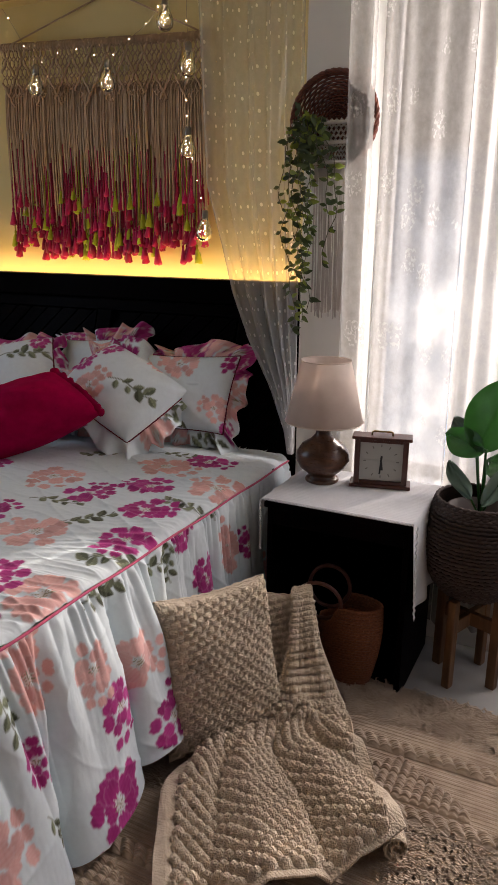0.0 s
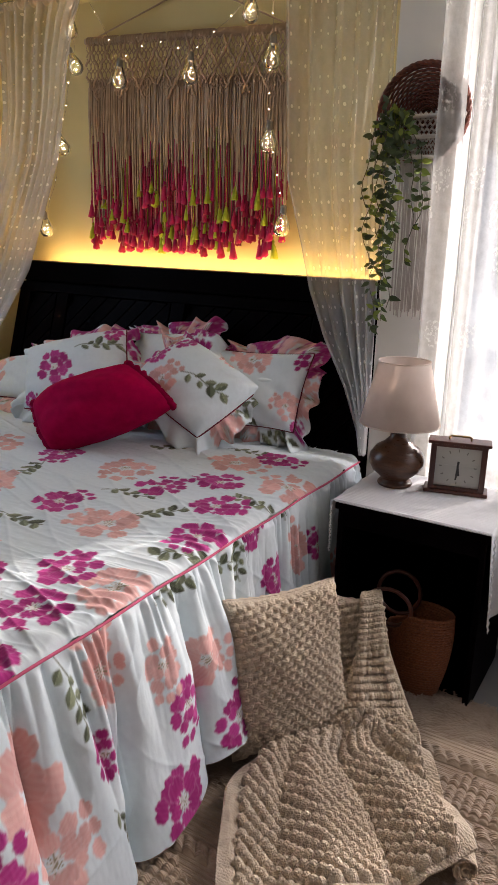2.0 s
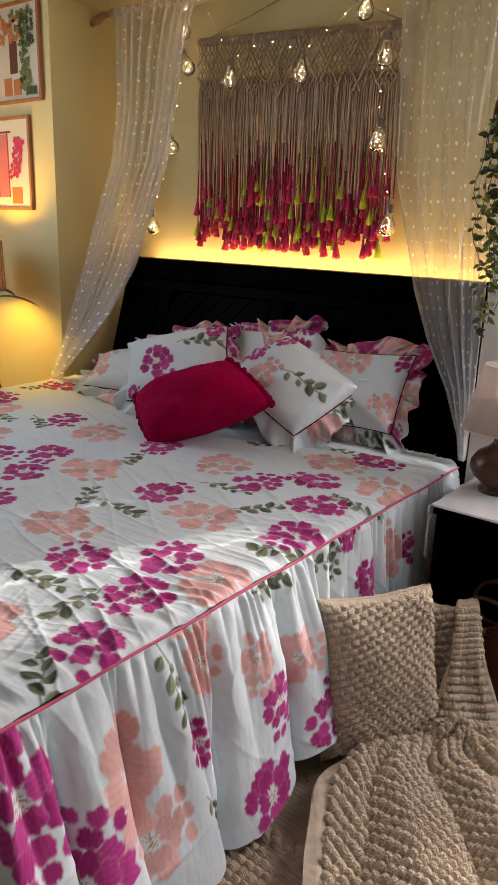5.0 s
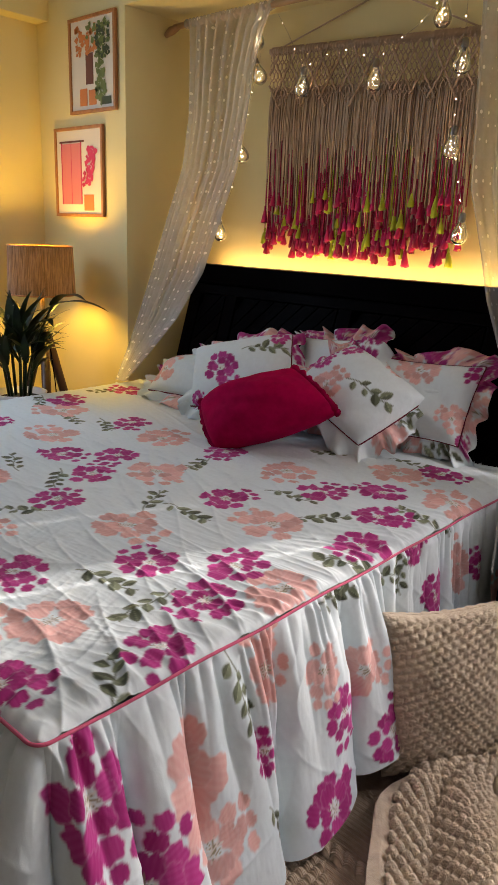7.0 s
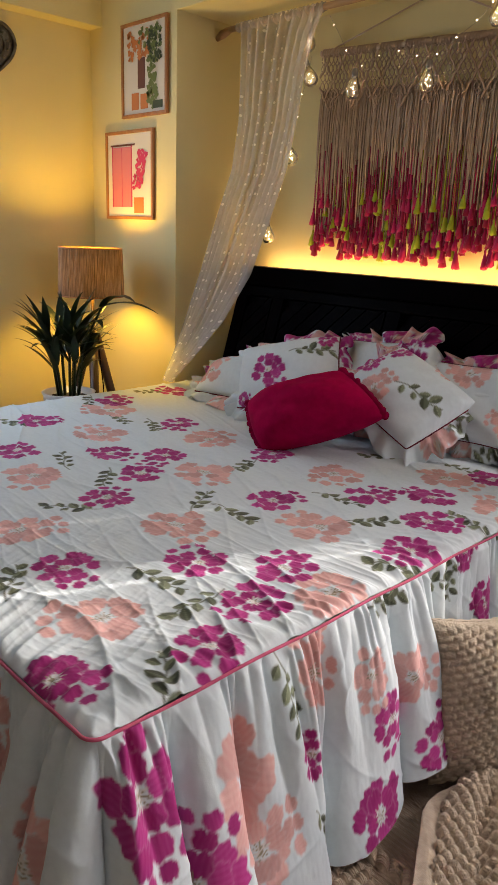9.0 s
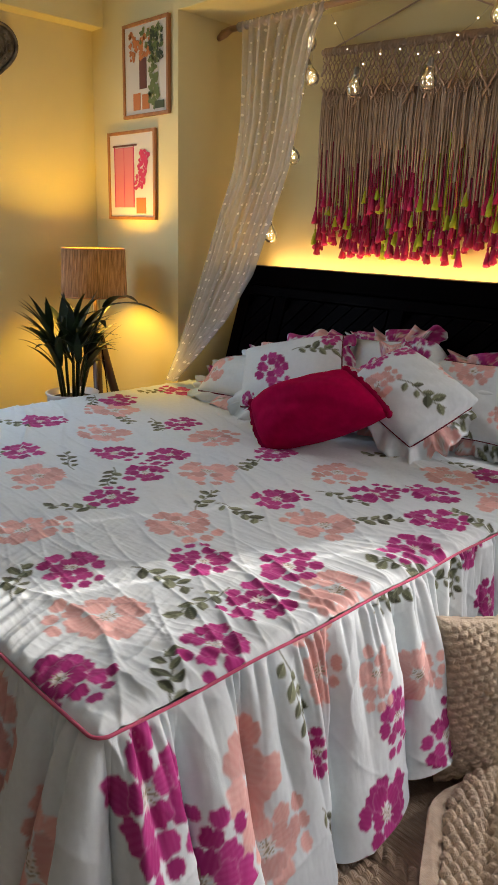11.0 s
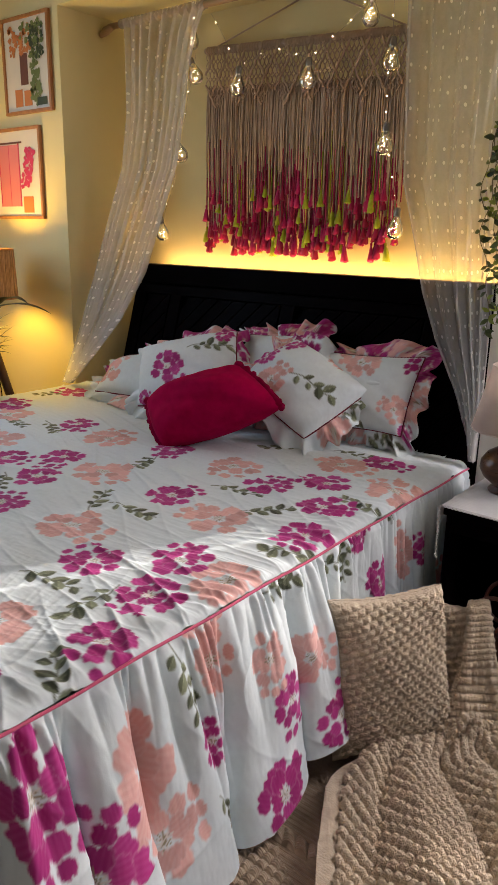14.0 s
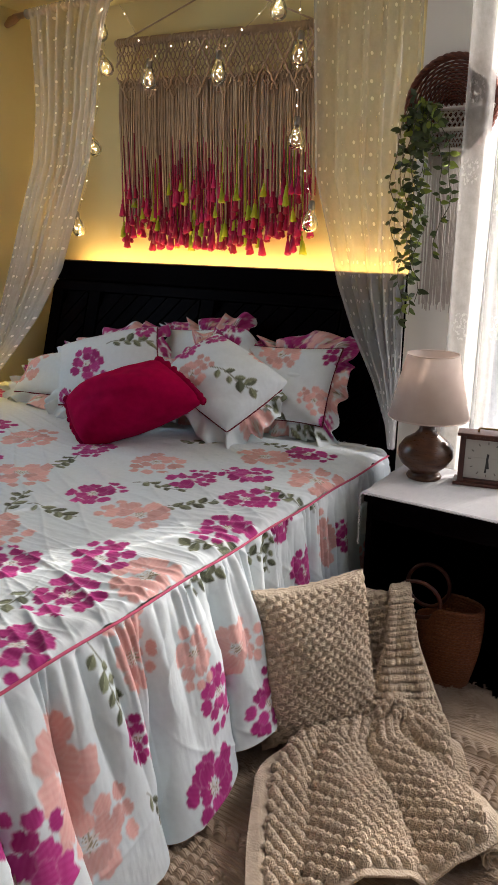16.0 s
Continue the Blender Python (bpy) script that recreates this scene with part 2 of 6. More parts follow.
def print_colours(p, flowers, seed=1):
    """Colours of the cotton print at points p (n x 2, metres). flowers: kind, x, y, radius."""
    rng = random.Random(seed)
    out = np.tile(np.array(WHITE_C), (len(p), 1))
    for kind, fx, fy, rad in flowers:
        turn = rng.uniform(0, 6.28)
        petals, leaves = [], []
        if kind == "l":
            for k in range(7):
                d = -0.75 + 0.27 * k
                a = turn + (0.85 if k % 2 else -0.85) + rng.uniform(-0.3, 0.3)
                leaves.append((d * math.cos(turn) + 0.25 * math.cos(a), d * math.sin(turn) + 0.25 * math.sin(a), a, rng.uniform(0.20, 0.34), rng.uniform(0.6, 1.6)))
        else:
            for ring_r, count, size in ((0.78, 8, 0.30), (0.42, 5, 0.27)):
                for k in range(count):
                    a = turn + 2 * math.pi * (k + rng.uniform(-0.28, 0.28)) / count + ring_r
                    d = ring_r * rng.uniform(0.82, 1.14)
                    petals.append((d * math.cos(a), d * math.sin(a), size * rng.uniform(0.82, 1.15), a, rng.uniform(0.55, 1.3)))
            away = turn + 1.3                              # a small spray beside the bloom
            for k in range(3):
                a = away + 0.42 * (k - 1)
                petals.append((1.22 * math.cos(a), 1.22 * math.sin(a), rng.uniform(0.17, 0.23), a + rng.uniform(-0.7, 0.7), rng.uniform(0.6, 1.2)))
        near = np.nonzero((np.abs(p[:, 0] - fx) < 1.7 * rad) & (np.abs(p[:, 1] - fy) < 1.7 * rad))[0]
        if not len(near):
            continue
        q = (p[near] - (fx, fy)) / rad
        col = out[near].copy()
        w = 0.0038 / rad                                   # soft edge of the dye
        if kind == "l":
            c, s = math.cos(turn), math.sin(turn)
            along, across = q[:, 0] * c + q[:, 1] * s, -q[:, 0] * s + q[:, 1] * c
            on = (np.clip((0.028 - np.abs(across + 0.10 * np.sin(3 * along))) / w + 0.5, 0, 1) * (np.abs(along) < 1.2))[:, None]
            col = col * (1 - on) + np.array(LEAF_C) * 1.1 * on
            for lx, ly, a, size, shade in leaves:
                dx, dy = q[:, 0] - lx, q[:, 1] - ly
                u, v = (dx * math.cos(a) + dy * math.sin(a)) / size, (-dx * math.sin(a) + dy * math.cos(a)) / (size * 0.58)
                inside = (np.clip((np.clip(1 - u * u, 0, 1) - np.abs(v)) * size * 0.58 / w + 0.5, 0, 1) * (np.abs(u) < 1))[:, None]
                tone = np.array(LEAF_C)[None, :] * (shade * (0.8 + 0.6 * (v > 0) + 0.5 * (np.abs(v) < 0.08)))[:, None]
                col = col * (1 - inside) + np.clip(tone, 0, 0.6) * inside
        else:
            base, pale = (np.array(MAG_C), np.array((0.62, 0.13, 0.38))) if kind == "m" else (np.array(PEACH_C), np.array((0.82, 0.58, 0.54)))
            for cx, cy, size, aim, shade in petals:
                dx, dy = q[:, 0] - cx, q[:, 1] - cy
                u, v = dx * math.cos(aim) + dy * math.sin(aim), -dx * math.sin(aim) + dy * math.cos(aim)
                r, th = np.hypot(u, v), np.arctan2(v, u)
                lobe = size * (1.0 - 0.30 * np.exp(-(th / 0.33) ** 2) - 0.18 * np.exp(-((np.abs(th) - math.pi) / 0.8) ** 2) + 0.045 * np.sin(9 * th + 7 * shade))
                rim = 0.25 * np.clip((lobe * 1.07 - r) / w + 0.5, 0, 1)[:, None]
                col = col * (1 - rim) + np.array((0.78, 0.66, 0.70)) * rim
                inside = np.clip((lobe - r) / w + 0.5, 0, 1)[:, None]
                rr = np.clip(r / lobe, 0, 1)
                streak = 0.5 + 0.5 * np.sin(v / size * 15 + 3 * u / size)
                mixf = np.clip((0.22 if kind == "m" else 0.34) * streak * (0.4 + rr) + 0.30 * (shade - 0.9), 0, 0.8)
                tone = base[None, :] * (1 - mixf[:, None]) + pale[None, :] * mixf[:, None]
                col = col * (1 - inside) + np.clip(tone * (0.62 + 0.40 * shade), 0, 0.85) * inside
            r, th = np.hypot(q[:, 0], q[:, 1]), np.arctan2(q[:, 1], q[:, 0])
            heart = np.clip((0.17 + 0.13 * np.abs(np.sin(4.5 * th + turn)) * np.sin(11 * th) - r) / w + 0.5, 0, 1)[:, None]
            tone = np.where((np.sin(th * 13 + turn) > 0.5)[:, None], np.array((0.34, 0.30, 0.20))[None, :], np.array((0.74, 0.70, 0.66))[None, :])
            col = col * (1 - heart) + tone * heart
        out[near] = col
    return out


def sheet_mesh(name, pts, mat, parent, colours=None, label="", closed=False):
    """A mesh from a (rows, columns, 3) net of points, with an optional print."""
    nu, nv = pts.shape[:2]
    idx = np.arange(nu * nv).reshape(nu, nv)
    if closed:
        idx = np.concatenate([idx, idx[:1]], 0)
    f = np.stack([idx[:-1, :-1], idx[1:, :-1], idx[1:, 1:], idx[:-1, 1:]], -1).reshape(-1, 4)
    me = bpy.data.meshes.new(name)
    me.vertices.add(nu * nv)
    me.vertices.foreach_set("co", pts.reshape(-1).astype(np.float32))
    me.loops.add(f.size)
    me.loops.foreach_set("vertex_index", f.reshape(-1).astype(np.int32))
    me.polygons.add(len(f))
    me.polygons.foreach_set("loop_start", (np.arange(len(f)) * 4).astype(np.int32))
    me.update(calc_edges=True)
    me.shade_smooth()
    me.materials.append(mat)
    if colours is not None:
        layer = me.attributes.new("print", "FLOAT_COLOR", "POINT")
        layer.data.foreach_set("color", np.concatenate([colours, np.ones((len(colours), 1))], 1).reshape(-1).astype(np.float32))
    ob = new(name, me)
    ob.parent = parent
    return tagged(ob, label)


def wavy(x, y, s, k=0.0):
    """Smooth made-up unevenness between -1 and 1."""
    return (np.sin(s * (x * 1.0 + y * 0.6) + k) + np.sin(s * (y * 1.3 - x * 0.5) + 2.1 * k + 1) + np.sin(s * 1.7 * (x * 0.7 + y * 0.9) + 3.3 * k + 2)) / 3


def solid(ob, thick, offset=-1.0):
    mod = ob.modifiers.new("thickness", "SOLIDIFY")
    mod.thickness, mod.offset = thick, offset
    return ob


# ---------------- bed ----------------
BX0, BX1, BY0, BY1 = -1.93, 0.0, -2.08, -0.15
HB_X0, HB_X1, HB_TOP = -1.87, 0.015, 1.212
bed = thing("bed", "wide bed with a dark slanted headboard and ruffled floral bedspread", "bed")


def face_y(z):
    """The headboard's slanted front."""
    return -0.01 - 0.30 * max(0.0, 1.12 - z)


part("mattress", box((BX0 + 0.03, BY0 + 0.04, 0.32), (BX1 - 0.04, -0.20, 0.575), 0.03), PALE, bed)
part("bed_base", box((BX0 + 0.05, BY0 + 0.06, 0.0), (BX1 - 0.06, -0.20, 0.32), 0.005), DARK, bed)
hb = bmesh.new()
prof = [(0.05, 0.0), (0.05, 1.20), (0.012, 1.20), (0.012, 1.12), (face_y(0.45) + 0.02, 0.45), (face_y(0.45) + 0.02, 0.0)]
ends = [[hb.verts.new((x, y, z)) for y, z in prof] for x in (HB_X0, HB_X1)]
for k in range(len(prof)):
    q = (k + 1) % len(prof)
    hb.faces.new((ends[0][k], ends[0][q], ends[1][q], ends[1][k]))
hb.faces.new(ends[0][::-1]), hb.faces.new(ends[1])
headboard = part("headboard", hb, DARK, bed, "dark stained slanted headboard", False)
part("top_rail", box((HB_X0 - 0.004, -0.014, 1.122), (HB_X1 + 0.004, 0.054, HB_TOP), 0.004), DARK, headboard, "", False)
tilted = Matrix.Translation((0, face_y(1.12) + 0.0, 1.12)) @ Euler((-math.atan(0.30), 0, 0)).to_matrix().to_4x4()
for x in (HB_X0 + 0.0, -1.62, -0.95, -0.28, HB_X1 - 0.07):
    part("stile", box((x, -0.006, -0.60), (x + 0.07, 0.022, -0.004), 0.003), DARK, headboard, "", False).matrix_local = tilted
part("lower_rail", box((HB_X0, -0.0085, -0.05), (HB_X1, 0.020, -0.006), 0.003), DARK, headboard, "", False).matrix_local = tilted
# slanting planks between the stiles
k = 0
for x0, x1 in ((-1.79, -1.63), (-1.54, -0.96), (-0.87, -0.29), (-0.20, -0.06)):
    step = 0.085
    x = x0 - 0.42
    while x < x1:
        # each plank leans to the right as it rises; cut to its bay
        bm = bmesh.new()
        lo_z, hi_z = -0.56, -0.055
        quad = [(x, lo_z), (x + step - 0.008, lo_z), (x + step - 0.008 + 0.48, hi_z), (x + 0.48, hi_z)]
        pts2 = []
        for side, lim, sign in ((0, x0, 1), (0, x1, -1)):
            src, pts2 = quad if not pts2 else pts2, []
            for i in range(len(src)):
                a, b = src[i], src[(i + 1) % len(src)]
                ina, inb = sign * (a[0] - lim) >= 0, sign * (b[0] - lim) >= 0
                if ina:
                    pts2.append(a)
                if ina != inb:
                    f = (lim - a[0]) / (b[0] - a[0])
                    pts2.append((lim, a[1] + f * (b[1] - a[1])))
            if not pts2:
                break
        if len(pts2) > 2:
            fr = [bm.verts.new((px, -0.002 - 0.0006 * (k % 3), pz)) for px, pz in pts2]
            bk = [bm.verts.new((px, 0.012, pz)) for px, pz in pts2]
            bm.faces.new(fr)
            for i in range(len(fr)):
                j = (i + 1) % len(fr)
                bm.faces.new((fr[j], fr[i], bk[i], bk[j]))
            part("plank", bm, DARK, headboard, "", False).matrix_local = tilted
            k += 1
        else:
            bm.free()
        x += step

# bedspread: top, piping and gathered skirt
TOP_M = [(-1.80, -0.48), (-1.39, -0.79), (-1.70, -1.26), (-1.43, -1.48), (-1.23, -1.23), (-1.09, -1.09), (-0.99, -1.27), (-0.88, -0.76), (-0.87, -1.48), (-0.55, -1.10), (-0.38, -0.84), (-0.25, -0.70),
         (-0.54, -1.81), (-0.36, -1.55), (-0.21, -1.41), (-0.14, -1.58), (-0.15, -0.88), (-0.07, -1.08), (-0.07, -1.77), (-0.17, -2.05), (-1.80, -0.83), (-1.60, -1.75), (-1.1, -1.9), (-0.22, -0.38)]
TOP_P = [(-1.69, -0.92), (-1.44, -1.13), (-0.87, -1.10), (-1.18, -1.55), (-0.58, -1.45), (-0.81, -1.79), (-0.32, -1.15), (-0.59, -0.76), (-0.32, -0.50), (-0.29, -1.87), (-0.05, -1.42), (-1.16, -0.83), (-1.75, -0.30), (-1.55, -2.0), (-0.05, -0.62)]
TOP_L = [(-0.87, -1.60), (-0.84, -0.94), (-0.26, -1.02), (-0.55, -1.26), (-0.68, -1.28), (-0.36, -1.68), (-0.55, -1.94), (-0.21, -1.68), (-1.59, -0.95), (-1.25, -1.40), (-1.42, -0.43), (-0.03, -1.19), (-0.04, -1.90), (-0.60, -0.46), (-0.35, -0.36), (-0.06, -0.80)]
for fx, fy in TOP_M:                                  # a sprig of leaves beside each magenta bloom
    at = (round(fx - 0.045, 3), round(fy - 0.10, 3))
    if all(math.hypot(at[0] - q[0], at[1] - q[1]) > 0.13 for q in TOP_L + TOP_M + TOP_P if q != (fx, fy)):
        TOP_L.append(at)
TOP_FLOWERS = [("l", *q, 0.076) for q in TOP_L] + [("p", *q, 0.095) for q in TOP_P] + [("m", *q, 0.076) for q in TOP_M]


def spread_z(x, y):
    u = np.clip((-0.9 - x) / 1.0, 0, 2)
    dx, dy = BX1 - x, y - BY0
    edge = np.minimum(dx, dy)
    z = 0.60 + 0.04 * u * u + 0.0035 * wavy(x, y, 7.0, 0.4) + 0.0012 * wavy(x, y, 31.0, 1.7)
    # puckers that run in from the seams, long slack creases, and the folds of the packed cloth
    for along, inward, k in ((y, dx, 0.0), (x, dy, 2.0)):
        a = along + 0.30 * inward + 0.012 * np.sin(23 * inward + 9 * along + k)
        pull = np.clip(inward / 0.02, 0, 1) * (1 - np.exp(-np.where(k > 1, dx, dy) / 0.10))
        z = z + pull * (0.0042 * np.exp(-inward / 0.10) * np.sin(a * 128 + 2.6 * np.sin(a * 17 + k)) + 0.0040 * np.exp(-inward / 0.26) * (1 - np.abs(np.sin(a * 47 + 2.2 * np.sin(a * 13 + k)))) ** 2
                        + 0.0026 * np.exp(-inward / 0.40) * (1 - np.abs(np.sin(a * 83 + 1.7 * np.sin(a * 29 + 2 * k)))) ** 3)
    for ang, freq, k, size in ((0.18, 31, 2.2, 0.0090), (0.55, 44, 5.1, 0.0075), (-0.35, 26, 7.4, 0.0035), (0.30, 70, 1.1, 0.0045), (0.08, 95, 4.2, 0.0032)):
        ridge = np.abs(np.sin(freq * 0.5 * (y + ang * x) + 1.3 * np.sin(3.1 * x + 2 * y + k) + 0.4 * np.sin(11 * x + k)))
        z = z + size * (1 - ridge) ** 5 * np.clip(1.4 * wavy(x, y, 4.0, k) + 0.25, 0, 1)
    for c, v in ((-0.62, x), (-1.24, x), (-0.95, y), (-1.50, y)):
        z = z + 0.0030 * np.exp(-np.abs(v - c) / 0.007)
    return z - 0.018 * np.exp(-edge / 0.016)


nx, ny = 640, 640
gx, gy = np.meshgrid(np.linspace(BX0, BX1, nx), np.linspace(BY0, BY1, ny), indexing="ij")
gz = spread_z(gx, gy)
cx_, cy_ = gx - (BX1 - 0.025), (BY0 + 0.025) - gy                     # rounded corner at the foot
over = np.where((cx_ > 0) & (cy_ > 0), np.maximum(np.hypot(cx_, cy_), 0.025) / 0.025, 1.0)
gx, gy = np.where(over > 1, BX1 - 0.025 + cx_ / over, gx), np.where(over > 1, BY0 + 0.025 - cy_ / over, gy)
top = sheet_mesh("bedspread_top", np.stack([gx, gy, gz], -1), COTTON, bed, print_colours(np.stack([gx, gy], -1).reshape(-1, 2), TOP_FLOWERS, 5), "white cotton printed with magenta and peach flowers")

# the seam's path: along one side, round the foot and up the other side
RC = 0.025
seam = [(BX1, BY1 + (BY0 + RC - BY1) * k / 900, 1.0, 0.0) for k in range(900)]
seam += [(BX1 - RC + RC * math.cos(a), BY0 + RC - RC * math.sin(a), math.cos(a), -math.sin(a)) for a in np.linspace(0, math.pi / 2, 70)]
seam += [(BX1 - RC + (BX0 + 2 * RC - BX1) * k / 560, BY0, 0.0, -1.0) for k in range(1, 560)]
seam += [(BX0 + RC - RC * math.sin(a), BY0 + RC - RC * math.cos(a), -math.sin(a), -math.cos(a)) for a in np.linspace(0, math.pi / 2, 18)]
seam += [(BX0, BY0 + RC + (BY1 - BY0 - RC) * k / 120, -1.0, 0.0) for k in range(1, 121)]
seam = np.array(seam)
run = np.concatenate([[0], np.cumsum(np.hypot(np.diff(seam[:, 0]), np.diff(seam[:, 1])))])
seam_z = 0.580 + 0.04 * np.clip((-0.9 - seam[:, 0]), 0, 2) ** 2 + 0.002 * np.sin(run * 17)
part("piping", tube([(x + 0.004 * nx_, y + 0.004 * ny_, z + 0.001) for (x, y, nx_, ny_), z in zip(seam, seam_z)], 0.0038, 6), PIPING, bed, "pink corded seam round the bedspread")

drop = np.linspace(0, 1, 150)
S, D = np.meshgrid(run, drop, indexing="ij")
wide = 1 / (1 + np.exp(-(S - 0.95) / 0.035))               # the skirt is pulled out past the cushion
CREST = [-0.06, 0.04, 0.12, 0.22, 0.30, 0.40, 0.49, 0.57, 0.67, 0.76, 0.86, 1.045, 1.235, 1.56, 1.73, 1.87, 2.00, 2.13, 2.28, 2.47, 2.62, 2.80, 3.0, 3.16, 3.36, 3.53, 3.72, 3.9, 4.1, 4.3, 4.5, 4.7, 4.9, 5.1, 5.3, 5.5, 5.7, 5.9]
lean = S - 0.030 * (D - 1) * wide + 0.012 * np.sin(5 * D + 9 * S) * D
phase = 2 * np.pi * np.interp(lean, CREST, np.arange(len(CREST)))
size_ = 0.84 + 0.16 * np.sin(phase / 2 * 1.31 + 0.6)
fold = np.abs(np.cos(phase / 2)) ** 0.80 * size_
flare = (0.018 + 0.024 * wide + 0.040 * np.exp(-((S - 1.91) / 0.14) ** 2)) * D ** 0.85
longer = 0.62 / (1 + np.exp(-(S - 1.15) / 0.03)) + 0.50 / (1 + np.exp(-(S - 1.42) / 0.05))
amp = (0.032 + 0.089 * wide + 0.006 * longer) * D ** 0.75
fine = np.abs(np.sin(np.pi * S / 0.040 + 2 * np.sin(S * 31) + 0.5 * np.sin(S * 77))) * 2 - 1.3
mid_ = np.abs(np.sin(np.pi * S / 0.083 + 1.5 * np.sin(S * 13) + 0.5 * D)) * 2 - 1.2
out = flare + amp * fold + np.clip(D / 0.03, 0, 1) * (0.0095 * np.exp(-D / 0.16) * fine + 0.014 * np.exp(-((D - 0.32) / 0.30) ** 2) * mid_) + 0.006 * np.sin(D * 7 + S * 5) * D + 0.004 * wavy(S * 5, D * 2.2, 4.0, 0.3) * D
for k_, (fs, fd, size) in enumerate(((46, 7.0, 0.0070), (33, -9.0, 0.0065), (71, 5.0, 0.0045))):   # crumples
    out = out + size * (1 - np.abs(np.sin(0.5 * (fs * S + fd * D) + 1.6 * np.sin(7 * D + 6 * S + k_)))) ** 4 * np.clip(wavy(S * 2.4, D * 1.3, 4.0, 2.2 * k_) + 0.2, 0, 1)
height = seam_z[:, None] - 0.003 - (0.500 - 0.040 * wide + 0.095 * longer + 0.012 * np.sin(S * 6.3) - 0.022 * fold * wide) * D
side = 0.050 * D * np.sin(phase) * (0.4 + 0.6 * wide)
sx = seam[:, 0][:, None] + seam[:, 2][:, None] * out + seam[:, 3][:, None] * side
sy = seam[:, 1][:, None] + seam[:, 3][:, None] * out - seam[:, 2][:, None] * side
SK = [("m", 1.03, 0.400, 0.075), ("m", 1.26, 0.426, 0.085), ("p", 1.08, 0.210, 0.075), ("p", 1.64, 0.168, 0.115), ("p", 1.59, 0.313, 0.080), ("m", 1.87, 0.099, 0.105),
      ("m", 1.76, 0.276, 0.090), ("l", 1.15, 0.014, 0.085), ("p", 1.41, -0.004, 0.080), ("m", 1.20, 0.250, 0.068), ("m", 1.46, 0.210, 0.050), ("l", 1.46, 0.357, 0.050), ("l", 1.50, 0.072, 0.070),
      ("m", 0.69, 0.162, 0.060), ("m", 0.77, 0.005, 0.060), ("p", 0.52, 0.130, 0.075), ("l", 0.85, 0.049, 0.060), ("m", 0.68, 0.177, 0.055), ("m", 0.77, -0.002, 0.060), ("p", 0.51, 0.157, 0.070),
      ("l", 0.58, -0.039, 0.060), ("m", 0.40, 0.161, 0.050), ("l", 0.90, 0.041, 0.060), ("p", 1.24, 0.137, 0.060), ("p", 1.41, 0.073, 0.080), ("m", 0.12, 0.15, 0.060), ("p", 0.22, 0.33, 0.075)]
rr = random.Random(8)
SK += [(rr.choice("mpplm"), 2.10 + 0.17 * k + rr.uniform(-0.05, 0.05), rr.uniform(0.06, 0.45), 0.11) for k in range(22)]
arc = np.concatenate([np.zeros((1, S.shape[1])), np.cumsum(np.hypot(np.diff(sx, axis=0), np.diff(sy, axis=0)), axis=0)], 0)
extra = 1.57 * (flare + 0.6 * amp) * np.clip((S - 1.905) / 0.0393, 0, 1)             # the skirt fans out round the corner
arc = arc - extra
ker = np.hanning(181) / np.hanning(181).sum()                       # cloth coordinate: the folds' own length on an even run
arc = np.stack([col - np.convolve(np.pad(col, 90, mode="reflect", reflect_type="odd"), ker, "valid") for col in arc.T], 1)
FULL = 1.35                                                        # gathered width of the cloth on its seam
skirt_p = np.stack([FULL * (S + arc / FULL + extra), 0.47 * D], -1).reshape(-1, 2)
SK = [(k_, FULL * s_, v_, r_ * 0.95) for k_, s_, v_, r_ in SK]
skirt = sheet_mesh("skirt", np.stack([sx, sy, height], -1), COTTON, bed, print_colours(skirt_p, SK, 11), "gathered floral skirt hanging to the floor")


